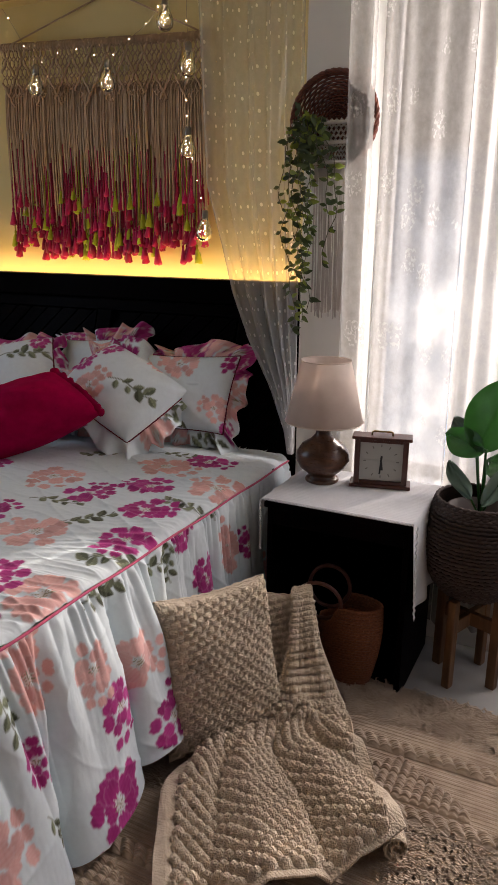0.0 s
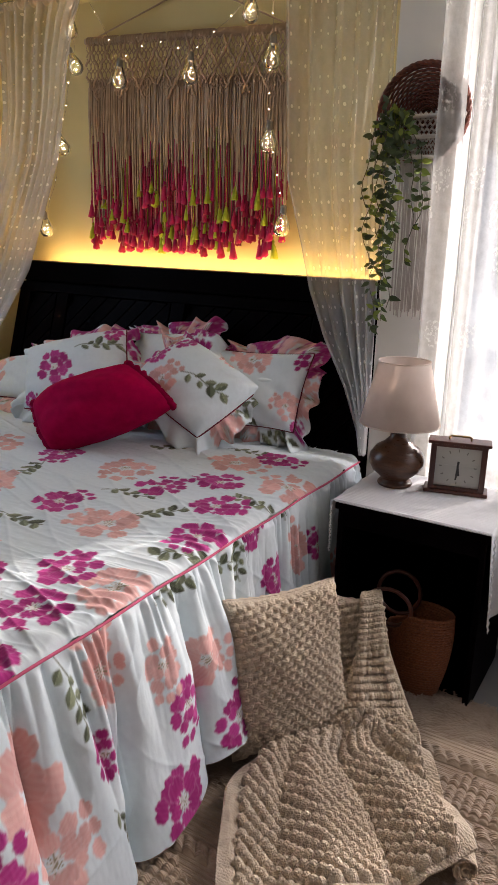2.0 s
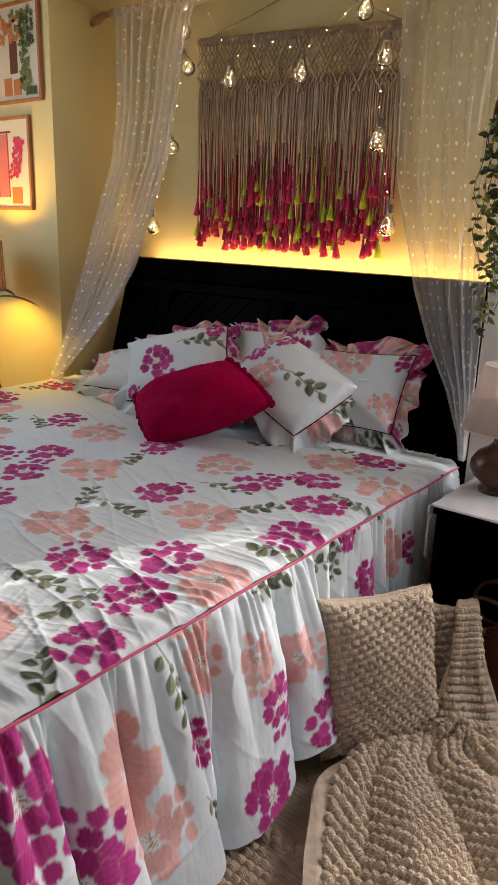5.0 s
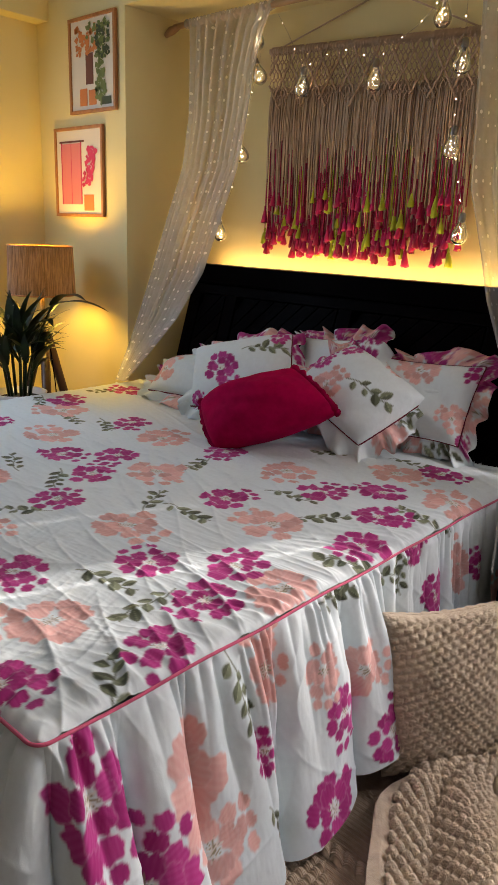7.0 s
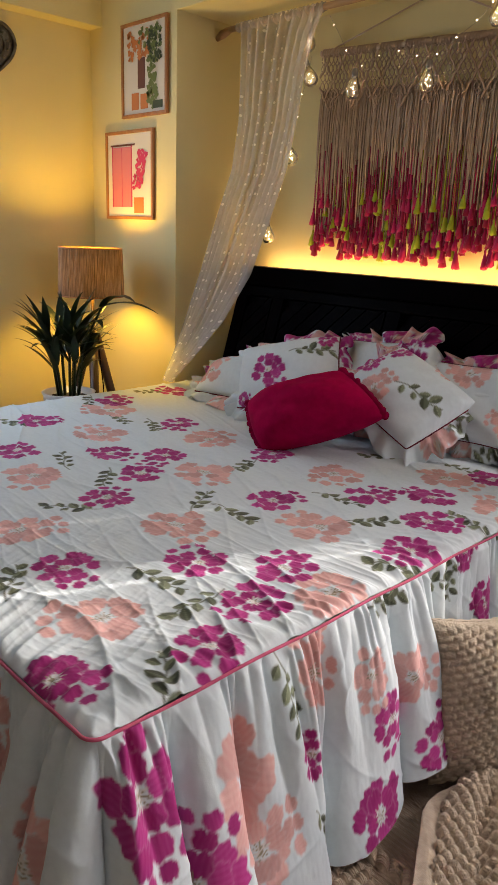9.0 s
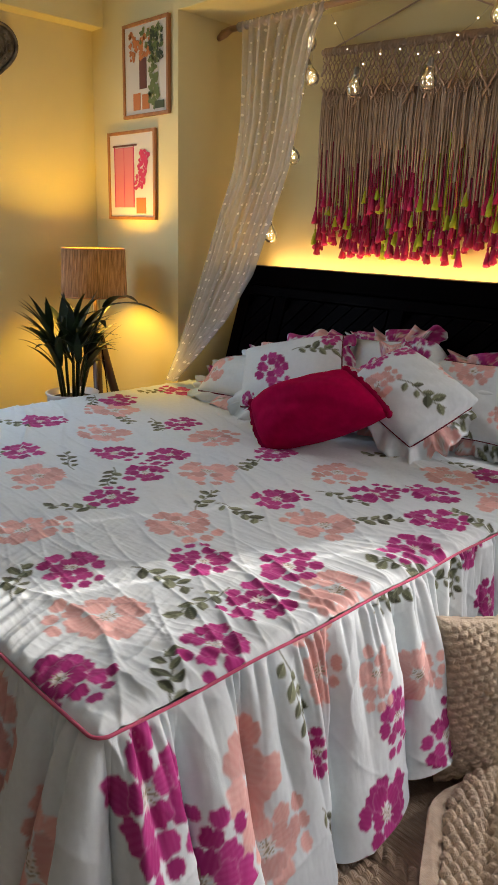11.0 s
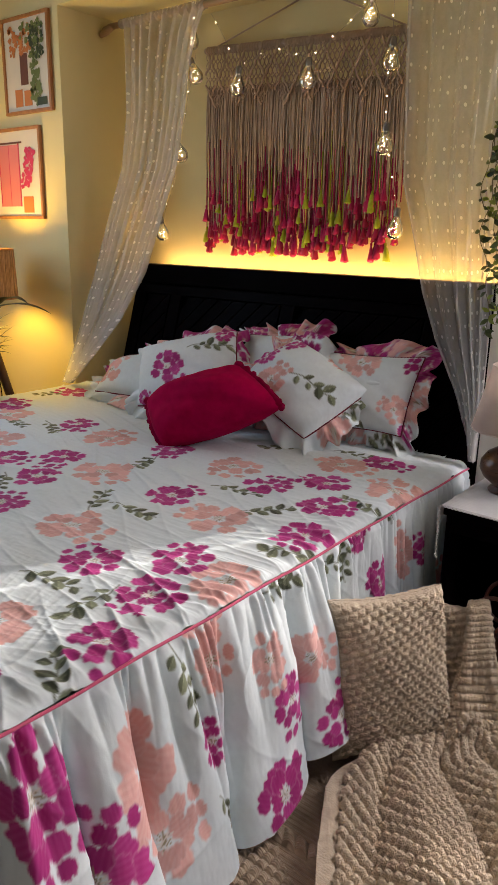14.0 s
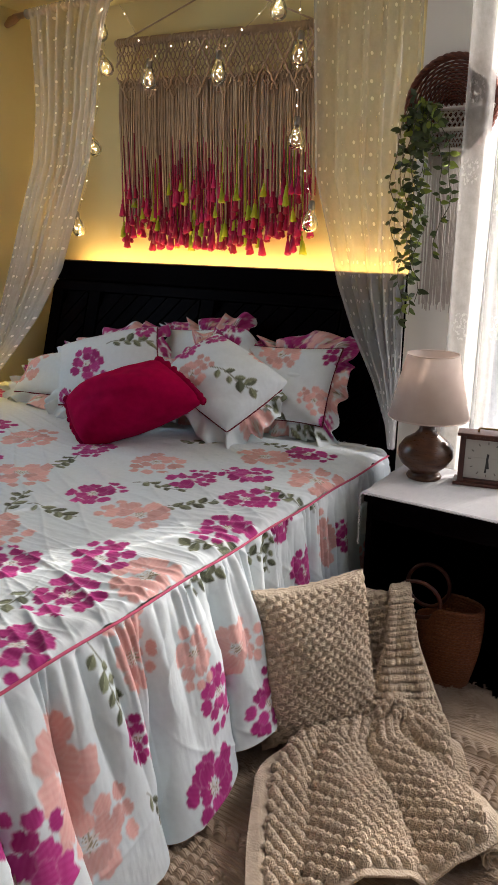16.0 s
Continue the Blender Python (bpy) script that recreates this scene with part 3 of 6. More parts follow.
# ---------------- pillows ----------------
def pillow(name, corners, thick, mat, flowers, label, category, group="", ruffle=0.0, piping=None, knit=0.0, n=110, seed=1, ruffle_mat=None, sag=0.06, plump=0.35):
    """A filled pillow on four corners (top left, top right, bottom right, bottom left)."""
    tl, tr, br, bl = [np.array(c, float) for c in corners]
    mid = (tl + tr + br + bl) / 4
    root = thing(name, label, category, tuple(mid), 0, group)
    tl, tr, br, bl = [c - mid for c in (tl, tr, br, bl)]
    nrm = np.cross(tr - tl, tl - bl) + np.cross(br - bl, tr - br)
    nrm /= np.linalg.norm(nrm)
    w, h = (np.linalg.norm(tr - tl) + np.linalg.norm(br - bl)) / 2, (np.linalg.norm(tl - bl) + np.linalg.norm(tr - br)) / 2

    def flat(u, v):
        """u and v from -1 to 1; sides drawn in between the corners."""
        uu, vv = u * (1 - sag * (1 - v * v)), v * (1 - sag * (1 - u * u))
        a, b = (uu + 1) / 2, (vv + 1) / 2
        return ((1 - a) * b)[..., None] * tl + (a * b)[..., None] * tr + (a * (1 - b))[..., None] * br + ((1 - a) * (1 - b))[..., None] * bl

    g = np.sin(np.linspace(-1, 1, n) * np.pi / 2)
    u, v = np.meshgrid(g, g, indexing="ij")
    puff = np.clip((1 - u ** 2) * (1 - v ** 2), 0, 1) ** plump
    rnd = 0.14 * wavy(u * 1.2, v * 1.2, 2.6, seed) * puff + 0.03 * wavy(u, v, 9.0, seed * 1.7) * puff + 0.07 * np.sin(9 * (u + 0.6 * v) + seed) * np.clip(np.abs(u) + np.abs(v) - 0.9, 0, 1) * puff
    uv = np.stack([(u + 1) / 2 * w, (v + 1) / 2 * h], -1)
    for sign, nm in ((1, "front_cover"), (-1, "back_cover")):
        high = thick * 0.5 * (puff + rnd)
        if knit:
            a, b = uv[..., 0] / knit, uv[..., 1] / (knit * 0.74) - 0.42 * uv[..., 0] / knit
            row = np.floor(b)
            a2 = a + 0.5 * (row % 2)
            a2 = a2 + 0.10 * np.sin(2.1 * b)
            bob = np.clip(np.sin(np.pi * (a2 % 1.0)), 0, 1) ** 0.65 * ((b % 1.0) ** 0.8 * (1 - (b % 1.0) ** 5) * 1.35)
            high = high + 0.64 * knit * bob * np.clip(puff * 3, 0.2, 1)
        p = flat(u, v) + sign * nrm * high[..., None]
        if sign < 0:
            p = p[::-1]
        cols = None
        if flowers is not None:
            cols = print_colours((uv if sign > 0 else uv[::-1]).reshape(-1, 2), flowers, seed)
        sheet_mesh(nm, p, mat, root, cols)
    t = np.linspace(0, 4, 4 * 90, endpoint=False)
    e = np.floor(t).astype(int) % 4
    f = (t % 1) * 2 - 1
    bu, bv = np.choose(e, [f, np.ones_like(f), -f, -np.ones_like(f)]), np.choose(e, [np.ones_like(f), -f, -np.ones_like(f), f])
    rim = flat(bu, bv)
    if piping:
        part("piping", tube([Vector(q) for q in rim[::2]], 0.0042, 6, True), piping, root)
    if ruffle:
        outward = rim - flat(bu * 0.9, bv * 0.9)
        outward /= np.linalg.norm(outward, axis=1)[:, None]
        k = np.linspace(0, 1, 9)
        ph = t * (w + h) / 2 * 62 + 2.2 * np.sin(t * 7 + seed) + 1.4 * np.sin(t * 19 + 2 * seed)
        pts = rim[:, None, :] + outward[:, None, :] * (ruffle * k[None, :, None]) * (1.12 + 0.26 * np.sin(ph * 0.5) + 0.16 * np.sin(t * 5 + seed))[:, None, None]
        pts = pts + nrm * ((0.030 + 0.012 * np.sin(t * 11 + seed))[:, None] * k[None, :] ** 0.8 * np.sin(ph + seed + 0.0)[:, None] - 0.012 * k[None, :] ** 2)[..., None]
        pts[..., 2] -= 0.010 * k[None, :] ** 2
        quv = np.stack([(bu[:, None] + 1) / 2 * w + 0 * k, (bv[:, None] + 1) / 2 * h + 0 * k], -1) + np.stack([np.sign(bu)[:, None] * (np.abs(bu) > 0.999)[:, None] * k * ruffle, np.sign(bv)[:, None] * (np.abs(bv) > 0.999)[:, None] * k * ruffle], -1)
        fl = (flowers or []) + [("m", w * 0.92, h + 0.02, 0.065), ("p", w + 0.03, h * 0.45, 0.06), ("m", w + 0.03, h * 0.85, 0.055), ("p", w * 0.30, h + 0.03, 0.05), ("l", w * 0.7, -0.03, 0.07), ("p", w * 0.35, -0.03, 0.055), ("m", -0.03, h * 0.6, 0.045), ("m", w * 0.12, h + 0.03, 0.05), ("m", w * 0.58, h + 0.03, 0.05), ("p", w * 0.76, h + 0.03, 0.045)]
        solid(sheet_mesh("ruffle", pts, ruffle_mat or COTTON, root, print_colours(quv.reshape(-1, 2), fl, seed + 3), closed=True), 0.0015)
    return root


G = "floral pillows on the bed"
pillow("pillow", [(-1.72, -0.30, 0.77), (-1.25, -0.24, 0.86), (-1.15, -0.42, 0.66), (-1.66, -0.48, 0.66)], 0.15, COTTON, [("p", 0.06, 0.12, 0.09), ("m", 0.4, 0.2, 0.09)],
       "floral cotton pillow lying low with a frilled edge", "pillow", G, 0.06, MAROON, seed=2)
pillow("pillow", [(-1.02, -0.15, 0.95), (-0.68, -0.14, 0.985), (-0.62, -0.27, 0.68), (-0.96, -0.29, 0.66)], 0.12, COTTON, [("m", 0.30, 0.32, 0.04)],
       "pale floral pillow with a sheer frilled edge", "pillow", G, 0.065, MAROON, seed=3)
pillow("pillow", [(-0.62, -0.17, 0.925), (-0.215, -0.14, 0.945), (-0.240, -0.235, 0.665), (-0.52, -0.25, 0.655)], 0.14, COTTON, [("p", 0.15, 0.265, 0.065), ("m", 0.37, 0.27, 0.05), ("p", 0.31, 0.09, 0.05), ("m", 0.36, 0.02, 0.03), ("l", 0.14, 0.03, 0.05)],
       "white floral pillow propped on the headboard, with frilled edge", "pillow", G, 0.060, MAROON, seed=4)
pillow("pillow", [(-1.52, -0.31, 0.848), (-1.03, -0.23, 0.968), (-0.84, -0.41, 0.69), (-1.32, -0.53, 0.655)], 0.20, COTTON, [("m", 0.19, 0.17, 0.085), ("l", 0.40, 0.27, 0.085), ("m", 0.46, 0.33, 0.04), ("m", 0.05, 0.02, 0.035)],
       "white pillow with a magenta flower and maroon piping", "pillow", G, 0.055, MAROON, seed=5)
pillow("pillow", [(-0.877, -0.40, 0.80), (-0.725, -0.22, 0.965), (-0.375, -0.25, 0.815), (-0.525, -0.44, 0.645)], 0.19, COTTON, [("p", 0.08, 0.25, 0.062), ("l", 0.16, 0.12, 0.080), ("m", 0.14, 0.36, 0.04), ("m", 0.25, 0.33, 0.04), ("p", 0.31, 0.14, 0.04)],
       "white floral pillow set cornerwise with maroon piping", "pillow", G, 0.06, MAROON, seed=6, sag=-0.02)
VELVET = fabric("magenta_velvet", (0.44, 0.002, 0.060), 700, 0.9, 0.0, 0.70, 0.05)
VELVET_R = fabric("maroon_velvet", (0.30, 0.0015, 0.040), 700, 0.9, 0.0, 0.7, 0.05)
mag = pillow("cushion", [(-1.116, -0.665, 0.734), (-0.800, -0.5, 0.893), (-0.543, -0.56, 0.777), (-0.944, -0.745, 0.587)], 0.27, VELVET, None,
             "magenta velvet lumbar cushion with a ruched border", "cushion", seed=7, sag=-0.05, plump=0.50)
# ruched border at the cushion's two short ends
for sgn, a, b in ((-1, (-1.116, -0.665, 0.734), (-0.944, -0.745, 0.587)), (1, (-0.800, -0.5, 0.893), (-0.543, -0.56, 0.777))):
    pts = [Vector(a).lerp(Vector(b), k / 24) - mag.location + sgn * Vector((0.012, 0.005, 0.004)) * math.sin(math.pi * k / 24) + Vector((0, -0.004 * math.sin(k * 2.6), 0.004 * math.sin(k * 1.9))) for k in range(25)]
    part("border", tube(pts, [0.015 + 0.003 * math.sin(k * 2.1) for k in range(25)], 8), VELVET_R, mag, "ruched maroon border")

# ---------------- window, backdrop, curtains ----------------
def glow(name, colour, strength):
    m = Mat(name)
    m.set(Base_Color=colour, Emission_Color=colour, Emission_Strength=strength)
    return m.m


bd = Mat("bright_outdoors")
bd_z = bd.n("SeparateXYZ", Vector=bd.co).outputs["Z"]
bd_low = bd.ramp(bd.math("SUBTRACT", bd.noise(0.8, 6), bd.math("MULTIPLY", bd.math("MAXIMUM", bd_z, -0.8), 0.07)), (0.34, (0.13, 0.17, 0.22)), (0.50, (0.40, 0.46, 0.52)), (0.64, (1.0, 0.99, 0.96)))
bd_high = bd.ramp(bd.noise(0.4, 4), (0.35, (0.034, 0.028, 0.021)), (0.65, (0.058, 0.048, 0.036)))
bd_col = bd.mix(bd.ramp(bd.math("MULTIPLY", bd_z, 0.1), (0.27, (0, 0, 0)), (0.31, (1, 1, 1))), bd_low, bd_high)
bd.set(Base_Color=(0, 0, 0), Emission_Color=bd_col, Emission_Strength=2.0, Roughness=1.0)
structure("backdrop", box((-12.0, 12.0, -9.0), (9.0, 12.1, 6.7)), bd.m, "bright hazy daylight outside the window", "backdrop")

FRAME_W = paint("window_frame_paint", (0.72, 0.73, 0.74), 0.95, 0.5)
win = tagged(new("window_1"), "white painted window behind lace curtains", "window", "", "structure")
for lo, hi in (((WX0, -0.03, WZ0), (WX1, 0.02, WZ0 + 0.05)), ((WX0, -0.03, WZ1 - 0.05), (WX1, 0.02, WZ1)), ((WX0, -0.03, WZ0 + 0.05), (WX0 + 0.05, 0.02, WZ1 - 0.05)), ((WX1 - 0.05, -0.03, WZ0 + 0.05), (WX1, 0.02, WZ1 - 0.05)),
               ((0.80, -0.028, WZ0 + 0.05), (0.86, 0.018, WZ1 - 0.05))):
    part("window_frame", box(lo, hi, 0.004), FRAME_W, win, "", False)
part("window_sill", box((WX0 - 0.0, W_Y - 0.012, WZ0 - 0.03), (WX1, -0.03, WZ0 + 0.004), 0.004), FRAME_W, win, "", False)



def sheer(name, colour, open_share, dots=0.0, lace=0.0, cloud=0.11):
    """Thin cloth: part of the light goes straight through, part is scattered."""
    m = Mat(name)
    m.t.nodes.remove(m.b)
    tr = m.n("BsdfTransparent")
    tl = m.n("BsdfTranslucent", Color=colour)
    df = m.n("BsdfDiffuse", Color=colour)
    cloth = m.n("MixShader", Fac=0.45)
    m.put(cloth.inputs[1], tl.outputs[0]), m.put(cloth.inputs[2], df.outputs[0])
    uv = m.n("Attribute")
    uv.attribute_name = "cloth_uv"
    cover = m.ramp(m.noise(26.0, 6, uv.outputs["Vector"], 0.7), (0.3, (1 - open_share - cloud,) * 3), (0.7, (1 - open_share + cloud,) * 3))
    if dots:
        v = m.n("TexVoronoi", Vector=uv.outputs["Vector"], Scale=1.0 / dots, Randomness=0.22)
        v.feature = "F1"
        spot = m.ramp(v.outputs["Distance"], (0.13, (1, 1, 1)), (0.18, (0, 0, 0)))
        cover = m.math("MAXIMUM", cover, m.math("MULTIPLY", spot, 0.66))
    if lace:
        v = m.n("TexVoronoi", Vector=uv.outputs["Vector"], Scale=8.0, Randomness=0.6)
        v.feature = "F1"
        blot = m.ramp(m.math("ADD", v.outputs["Distance"], m.math("MULTIPLY", m.noise(18.0, 3, uv.outputs["Vector"]), 0.35)), (0.50, (1, 1, 1)), (0.62, (0, 0, 0)))
        vein = m.ramp(m.noise(75.0, 3, uv.outputs["Vector"]), (0.46, (0.1, 0.1, 0.1)), (0.56, (1, 1, 1)))
        cover = m.math("MAXIMUM", cover, m.math("MULTIPLY", m.math("MULTIPLY", blot, vein), lace))
    mixed = m.n("MixShader", Fac=cover)
    m.put(mixed.inputs[1], tr.outputs[0]), m.put(mixed.inputs[2], cloth.outputs[0])
    m.put(m.out.inputs["Surface"], mixed.outputs[0])
    return m.m


LACE = sheer("white_lace", (0.44, 0.425, 0.40), 0.35, 0.0, 0.97)
DENSE = sheer("doubled_white_lace", (0.44, 0.42, 0.39), 0.12, 0.0, 0.95)
TULLE = sheer("dotted_tulle", (0.90, 0.89, 0.88), 0.70, 0.044, 0.0, 0.03)


def cloth(name, fn, nu, nv, mat, parent, width, length, label=""):
    """A hanging sheet fn(u, v): u across, v down; carries its own flat coordinates."""
    u, v = np.meshgrid(np.linspace(0, 1, nu), np.linspace(0, 1, nv), indexing="ij")
    ob = sheet_mesh(name, np.stack(fn(u, v), -1), mat, parent, None, label)
    layer = ob.data.attributes.new("cloth_uv", "FLOAT_VECTOR", "POINT")
    layer.data.foreach_set("vector", np.stack([u * width, v * length, 0 * u], -1).reshape(-1).astype(np.float32))
    return ob


ROD_W = wood("pale_rod_wood", (0.30, 0.17, 0.08), (0.42, 0.26, 0.13), 0.5, (2, 18, 18))
rod = thing("curtain_rod", "white curtain rod over the window", "curtain rod")
part("rod", tube([(0.12, -0.262, 2.45), (1.70, -0.262, 2.45)], 0.012, 12), FRAME_W, rod)
for x in (0.16, 1.66):
    part("bracket", box((x - 0.01, -0.267, 2.43), (x + 0.01, W_Y, 2.445)), FRAME_W, rod, "", False)
lg = "lace curtains at the window"
for x0, x1, sd, deep in ((0.200, 0.284, 1.0, 0.011), (0.305, 0.568, 2.6, 0.018), (0.569, 0.985, 4.4, 0.024), (0.995, 1.62, 5.2, 0.020)):
    cur = thing("lace_curtain", "sheer white lace curtain with flower pattern, backlit", "curtain", (0, 0, 0), 0, lg)

    def hang(u, v, x0=x0, x1=x1, sd=sd, deep=deep):
        x = x0 + (x1 - x0) * u
        ph = 2 * np.pi * (x / 0.075 + 0.25 * np.sin(x * 13 + sd))
        y = -0.262 + 0.052 * np.clip(v * 1.25, 0, 1) ** 1.5 + deep * np.sin(ph) * (0.55 + 0.25 * np.sin(v * 3 + sd))
        return x + 0.004 * np.sin(ph * 0.5 + v * 4) * (u > 0.02) * (u < 0.98), y, 2.45 - 2.36 * v + 0 * u

    cloth("lace_panel", hang, max(24, int((x1 - x0) * 220)), 60, DENSE if 0.5 < x0 < 0.9 else LACE, cur, (x1 - x0) * 1.7, 2.36)

# bed canopy: rod and two net drapes
can = thing("canopy_rod", "wooden rod across the bed niche", "curtain rod")
part("rod", tube([(-1.93, -0.10, 2.262), (N_R, -0.10, 2.262)], 0.013, 12), ROD_W, can)
part("end_bracket", tube([(N_L, -0.10, 2.235), (-1.95, -0.10, 2.25), (-1.90, -0.10, 2.262)], [0.012, 0.02, 0.013], 8), ROD_W, can)
ng = "dotted net drapes of the bed"


def rails(rows, v):
    """Left and right x and the y, taken smoothly from rows of (v, x_left, x_right, y)."""
    rows = np.array(rows)
    return [np.interp(v, rows[:, 0], rows[:, k]) for k in (1, 2, 3)]


def drape(rows, z0, z1, waves, deep, sd):
    def fn(u, v):
        a, b, y = rails(rows, v)
        ph = 2 * np.pi * waves * (u + 0.05 * np.sin(6 * u + sd))
        near = (b - a) / 0.5
        return a + (b - a) * u, y + deep * (0.5 + 0.5 * near) * np.sin(ph + 0.7 * v) + 0.006 * np.sin(2.3 * ph + 5 * v), z0 + (z1 - z0) * v + 0 * u
    return fn


net_l = thing("net_drape", "sheer dotted net drape gathered beside the bed", "curtain", (0, 0, 0), 0, ng)
L_ROWS = [(0, -1.835, -1.32, -0.10), (0.06, -1.82, -1.37, -0.105), (0.16, -1.80, -1.408, -0.12), (0.25, -1.79, -1.423, -0.13), (0.39, -1.785, -1.44, -0.17), (0.53, -1.835, -1.493, -0.22), (0.67, -1.866, -1.537, -0.28), (0.80, -1.895, -1.64, -0.34), (0.90, -1.925, -1.765, -0.385), (1.0, -1.965, -1.90, -0.43)]
def heading(x0, x1, waves):
    """The net's gathered casing round the rod."""
    def fn(u, v):
        a = v * 2 * np.pi * 0.96 - 0.3
        r = 0.0175 + 0.0035 * np.sin(2 * np.pi * waves * u)
        return x0 + (x1 - x0) * u, -0.10 + r * np.sin(a), 2.262 + r * np.cos(a)
    return fn


cloth("casing", heading(-1.85, -1.33, 22), 160, 14, TULLE, net_l, 1.1, 0.1)
cloth("net", drape(L_ROWS, 2.275, 0.655, 9, 0.018, 0.3), 260, 140, TULLE, net_l, 0.9, 1.65)
net_r = thing("net_drape", "sheer dotted net drape tucked between bed and nightstand", "curtain", (0, 0, 0), 0, ng)
R_ROWS = [(0, -0.415, 0.0, -0.115), (0.24, -0.388, 0.012, -0.13), (0.44, -0.360, 0.022, -0.15), (0.57, -0.284, 0.028, -0.165), (0.66, -0.237, 0.032, -0.175), (0.76, -0.162, 0.036, -0.185), (0.86, -0.066, 0.038, -0.195), (0.95, -0.005, 0.034, -0.20), (1.0, 0.012, 0.034, -0.205)]
cloth("casing", heading(-0.41, 0.015, 18), 140, 14, TULLE, net_r, 1.0, 0.1)
cloth("net", drape(R_ROWS, 2.275, 0.62, 5.5, 0.024, 1.3), 240, 140, TULLE, net_r, 1.0, 1.65)

# ---------------- wall hanging with tassels ----------------
CORD = fabric("natural_cotton_cord", (0.54, 0.40, 0.28), 1200, 0.95, 0.2, 0.75)
CORD_M = fabric("magenta_cotton_cord", (0.60, 0.018, 0.12), 1200, 0.9, 0.2, 0.6)
CORD_G = fabric("lime_cotton_cord", (0.50, 0.56, 0.030), 1200, 0.9, 0.2, 0.6)
CORD_D = fabric("crimson_cotton_cord", (0.40, 0.008, 0.055), 1200, 0.9, 0.2, 0.6)
mac = thing("wall_hanging", "knotted cotton wall hanging with magenta and lime tassels", "wall hanging")
MX0, MX1, MY = -1.502, -0.490, 0.102


def bar_z(x):
    return 2.146 - 0.05 * (x - MX0) / (MX1 - MX0)


part("dowel", tube([(MX0 - 0.01, MY, bar_z(MX0)), (MX1 + 0.03, MY, bar_z(MX1))], 0.013, 10), CORD, mac, "cord-wrapped wooden dowel")
bm = bmesh.new()
for k in range(74):
    x = MX0 + (MX1 - MX0) * (k + 0.5) / 74
    if k % 9 != 4:
        add_tube(bm, [(x + 0.0155 * math.cos(a) * 0 + 0.002 * math.sin(a), MY + 0.0155 * math.cos(a), bar_z(x) + 0.0155 * math.sin(a)) for a in np.linspace(0, 2 * math.pi, 9)[:-1]], 0.0035, 4, True)
tagged(part("wrapping", bm, CORD, mac), "cord wound round the dowel", "", "", "stuff")
apex = (-0.94, 0.130, 2.305)
for x in (MX0 + 0.05, MX1 - 0.02):
    part("hanging_cord", tube([(x, MY, bar_z(x) + 0.012), apex], 0.0035, 6), CORD, mac)
# knotted lattice: crossing diagonal cords with a scalloped lower edge
bm = bmesh.new()
ND, CELL = 46, (MX1 - MX0) / 46
for k in range(-10, ND + 1):
    for sgn in (1, -1):
        pts = []
        for j in range(0, 41):
            d = j / 40 * 0.235
            x = MX0 + (k + 0.5) * CELL + sgn * d * 0.62 if sgn > 0 else MX0 + (k + 10.5) * CELL - d * 0.62
            if MX0 <= x <= MX1:
                cell = ((x - MX0) / (MX1 - MX0) * 8) % 1.0
                reach = 0.155 + 0.075 * (1 - abs(2 * cell - 1))
                if d < reach:
                    weave = 0.0035 * math.sin(d * 0.62 / CELL * 2 * math.pi + (0 if sgn > 0 else math.pi))
                    pts.append((x, MY - 0.008 + weave, bar_z(x) - 0.012 - d))
        if len(pts) > 2 and k % 4 == 0:
            add_tube(bm, [(x, y - 0.006, z) for x, y, z in pts], 0.0052, 5)
        elif len(pts) > 2:
            add_tube(bm, pts, 0.0024, 4)
part("lattice", bm, CORD, mac, "knotted diamond lattice of natural cord")

# hanging cords, natural above and dyed below
rr = random.Random(21)
strands, dyed_m, dyed_g, dyed_d = bmesh.new(), bmesh.new(), bmesh.new(), bmesh.new()
hung = []
for k in range(330):
    x = MX0 + 0.004 + (MX1 - MX0 - 0.008) * (k + rr.uniform(0.1, 0.9)) / 330
    z_top = bar_z(x) - rr.uniform(0.15, 0.20)
    kind = rr.choices("mdgn", (0.36, 0.22, 0.14, 0.28))[0]
    z_end = rr.uniform(1.335, 1.60) if rr.random() < 0.7 else rr.uniform(1.335, 1.42)
    z_dye = rr.uniform(1.58, 1.78) if kind != "n" else z_end
    z_dye = max(z_dye, z_end + 0.03)
    y = MY - rr.uniform(-0.004, 0.012)
    bend = rr.uniform(-0.010, 0.010)
    mid = (x + bend * 0.6, y - 0.003, (z_top + z_dye) / 2)
    low = (x + bend, y, z_dye)
    add_tube(strands, [(x, y + 0.004, z_top), mid, low], 0.0036, 4)
    end = (x + bend * 1.3, y, z_end)
    if kind != "n":
        add_tube({"m": dyed_m, "d": dyed_d, "g": dyed_g}[kind], [low, end], 0.0022, 4)
        hung.append((kind, end))
for k in range(300):
    x = MX0 + 0.004 + (MX1 - MX0 - 0.008) * (k + rr.uniform(0.1, 0.9)) / 300
    y, bend = MY + rr.uniform(0.006, 0.012), rr.uniform(-0.008, 0.008)
    z_top, z_dye, z_end = bar_z(x) - 0.15, rr.uniform(1.60, 1.74), rr.uniform(1.36, 1.50)
    add_tube(strands, [(x, y, z_top), (x + bend, y, z_dye)], 0.0052, 4)
    add_tube(rr.choice((dyed_m, dyed_d, dyed_d)), [(x + bend, y, z_dye), (x + bend * 1.2, y, z_end)], 0.0030, 4)
tagged(part("cord_fringe", strands, CORD, mac), "", "", "", "stuff")
for bm, m_ in ((dyed_m, CORD_M), (dyed_g, CORD_G), (dyed_d, CORD_D)):
    tagged(part("dyed_fringe", bm, m_, mac), "", "", "", "stuff")
tassel_me = {}
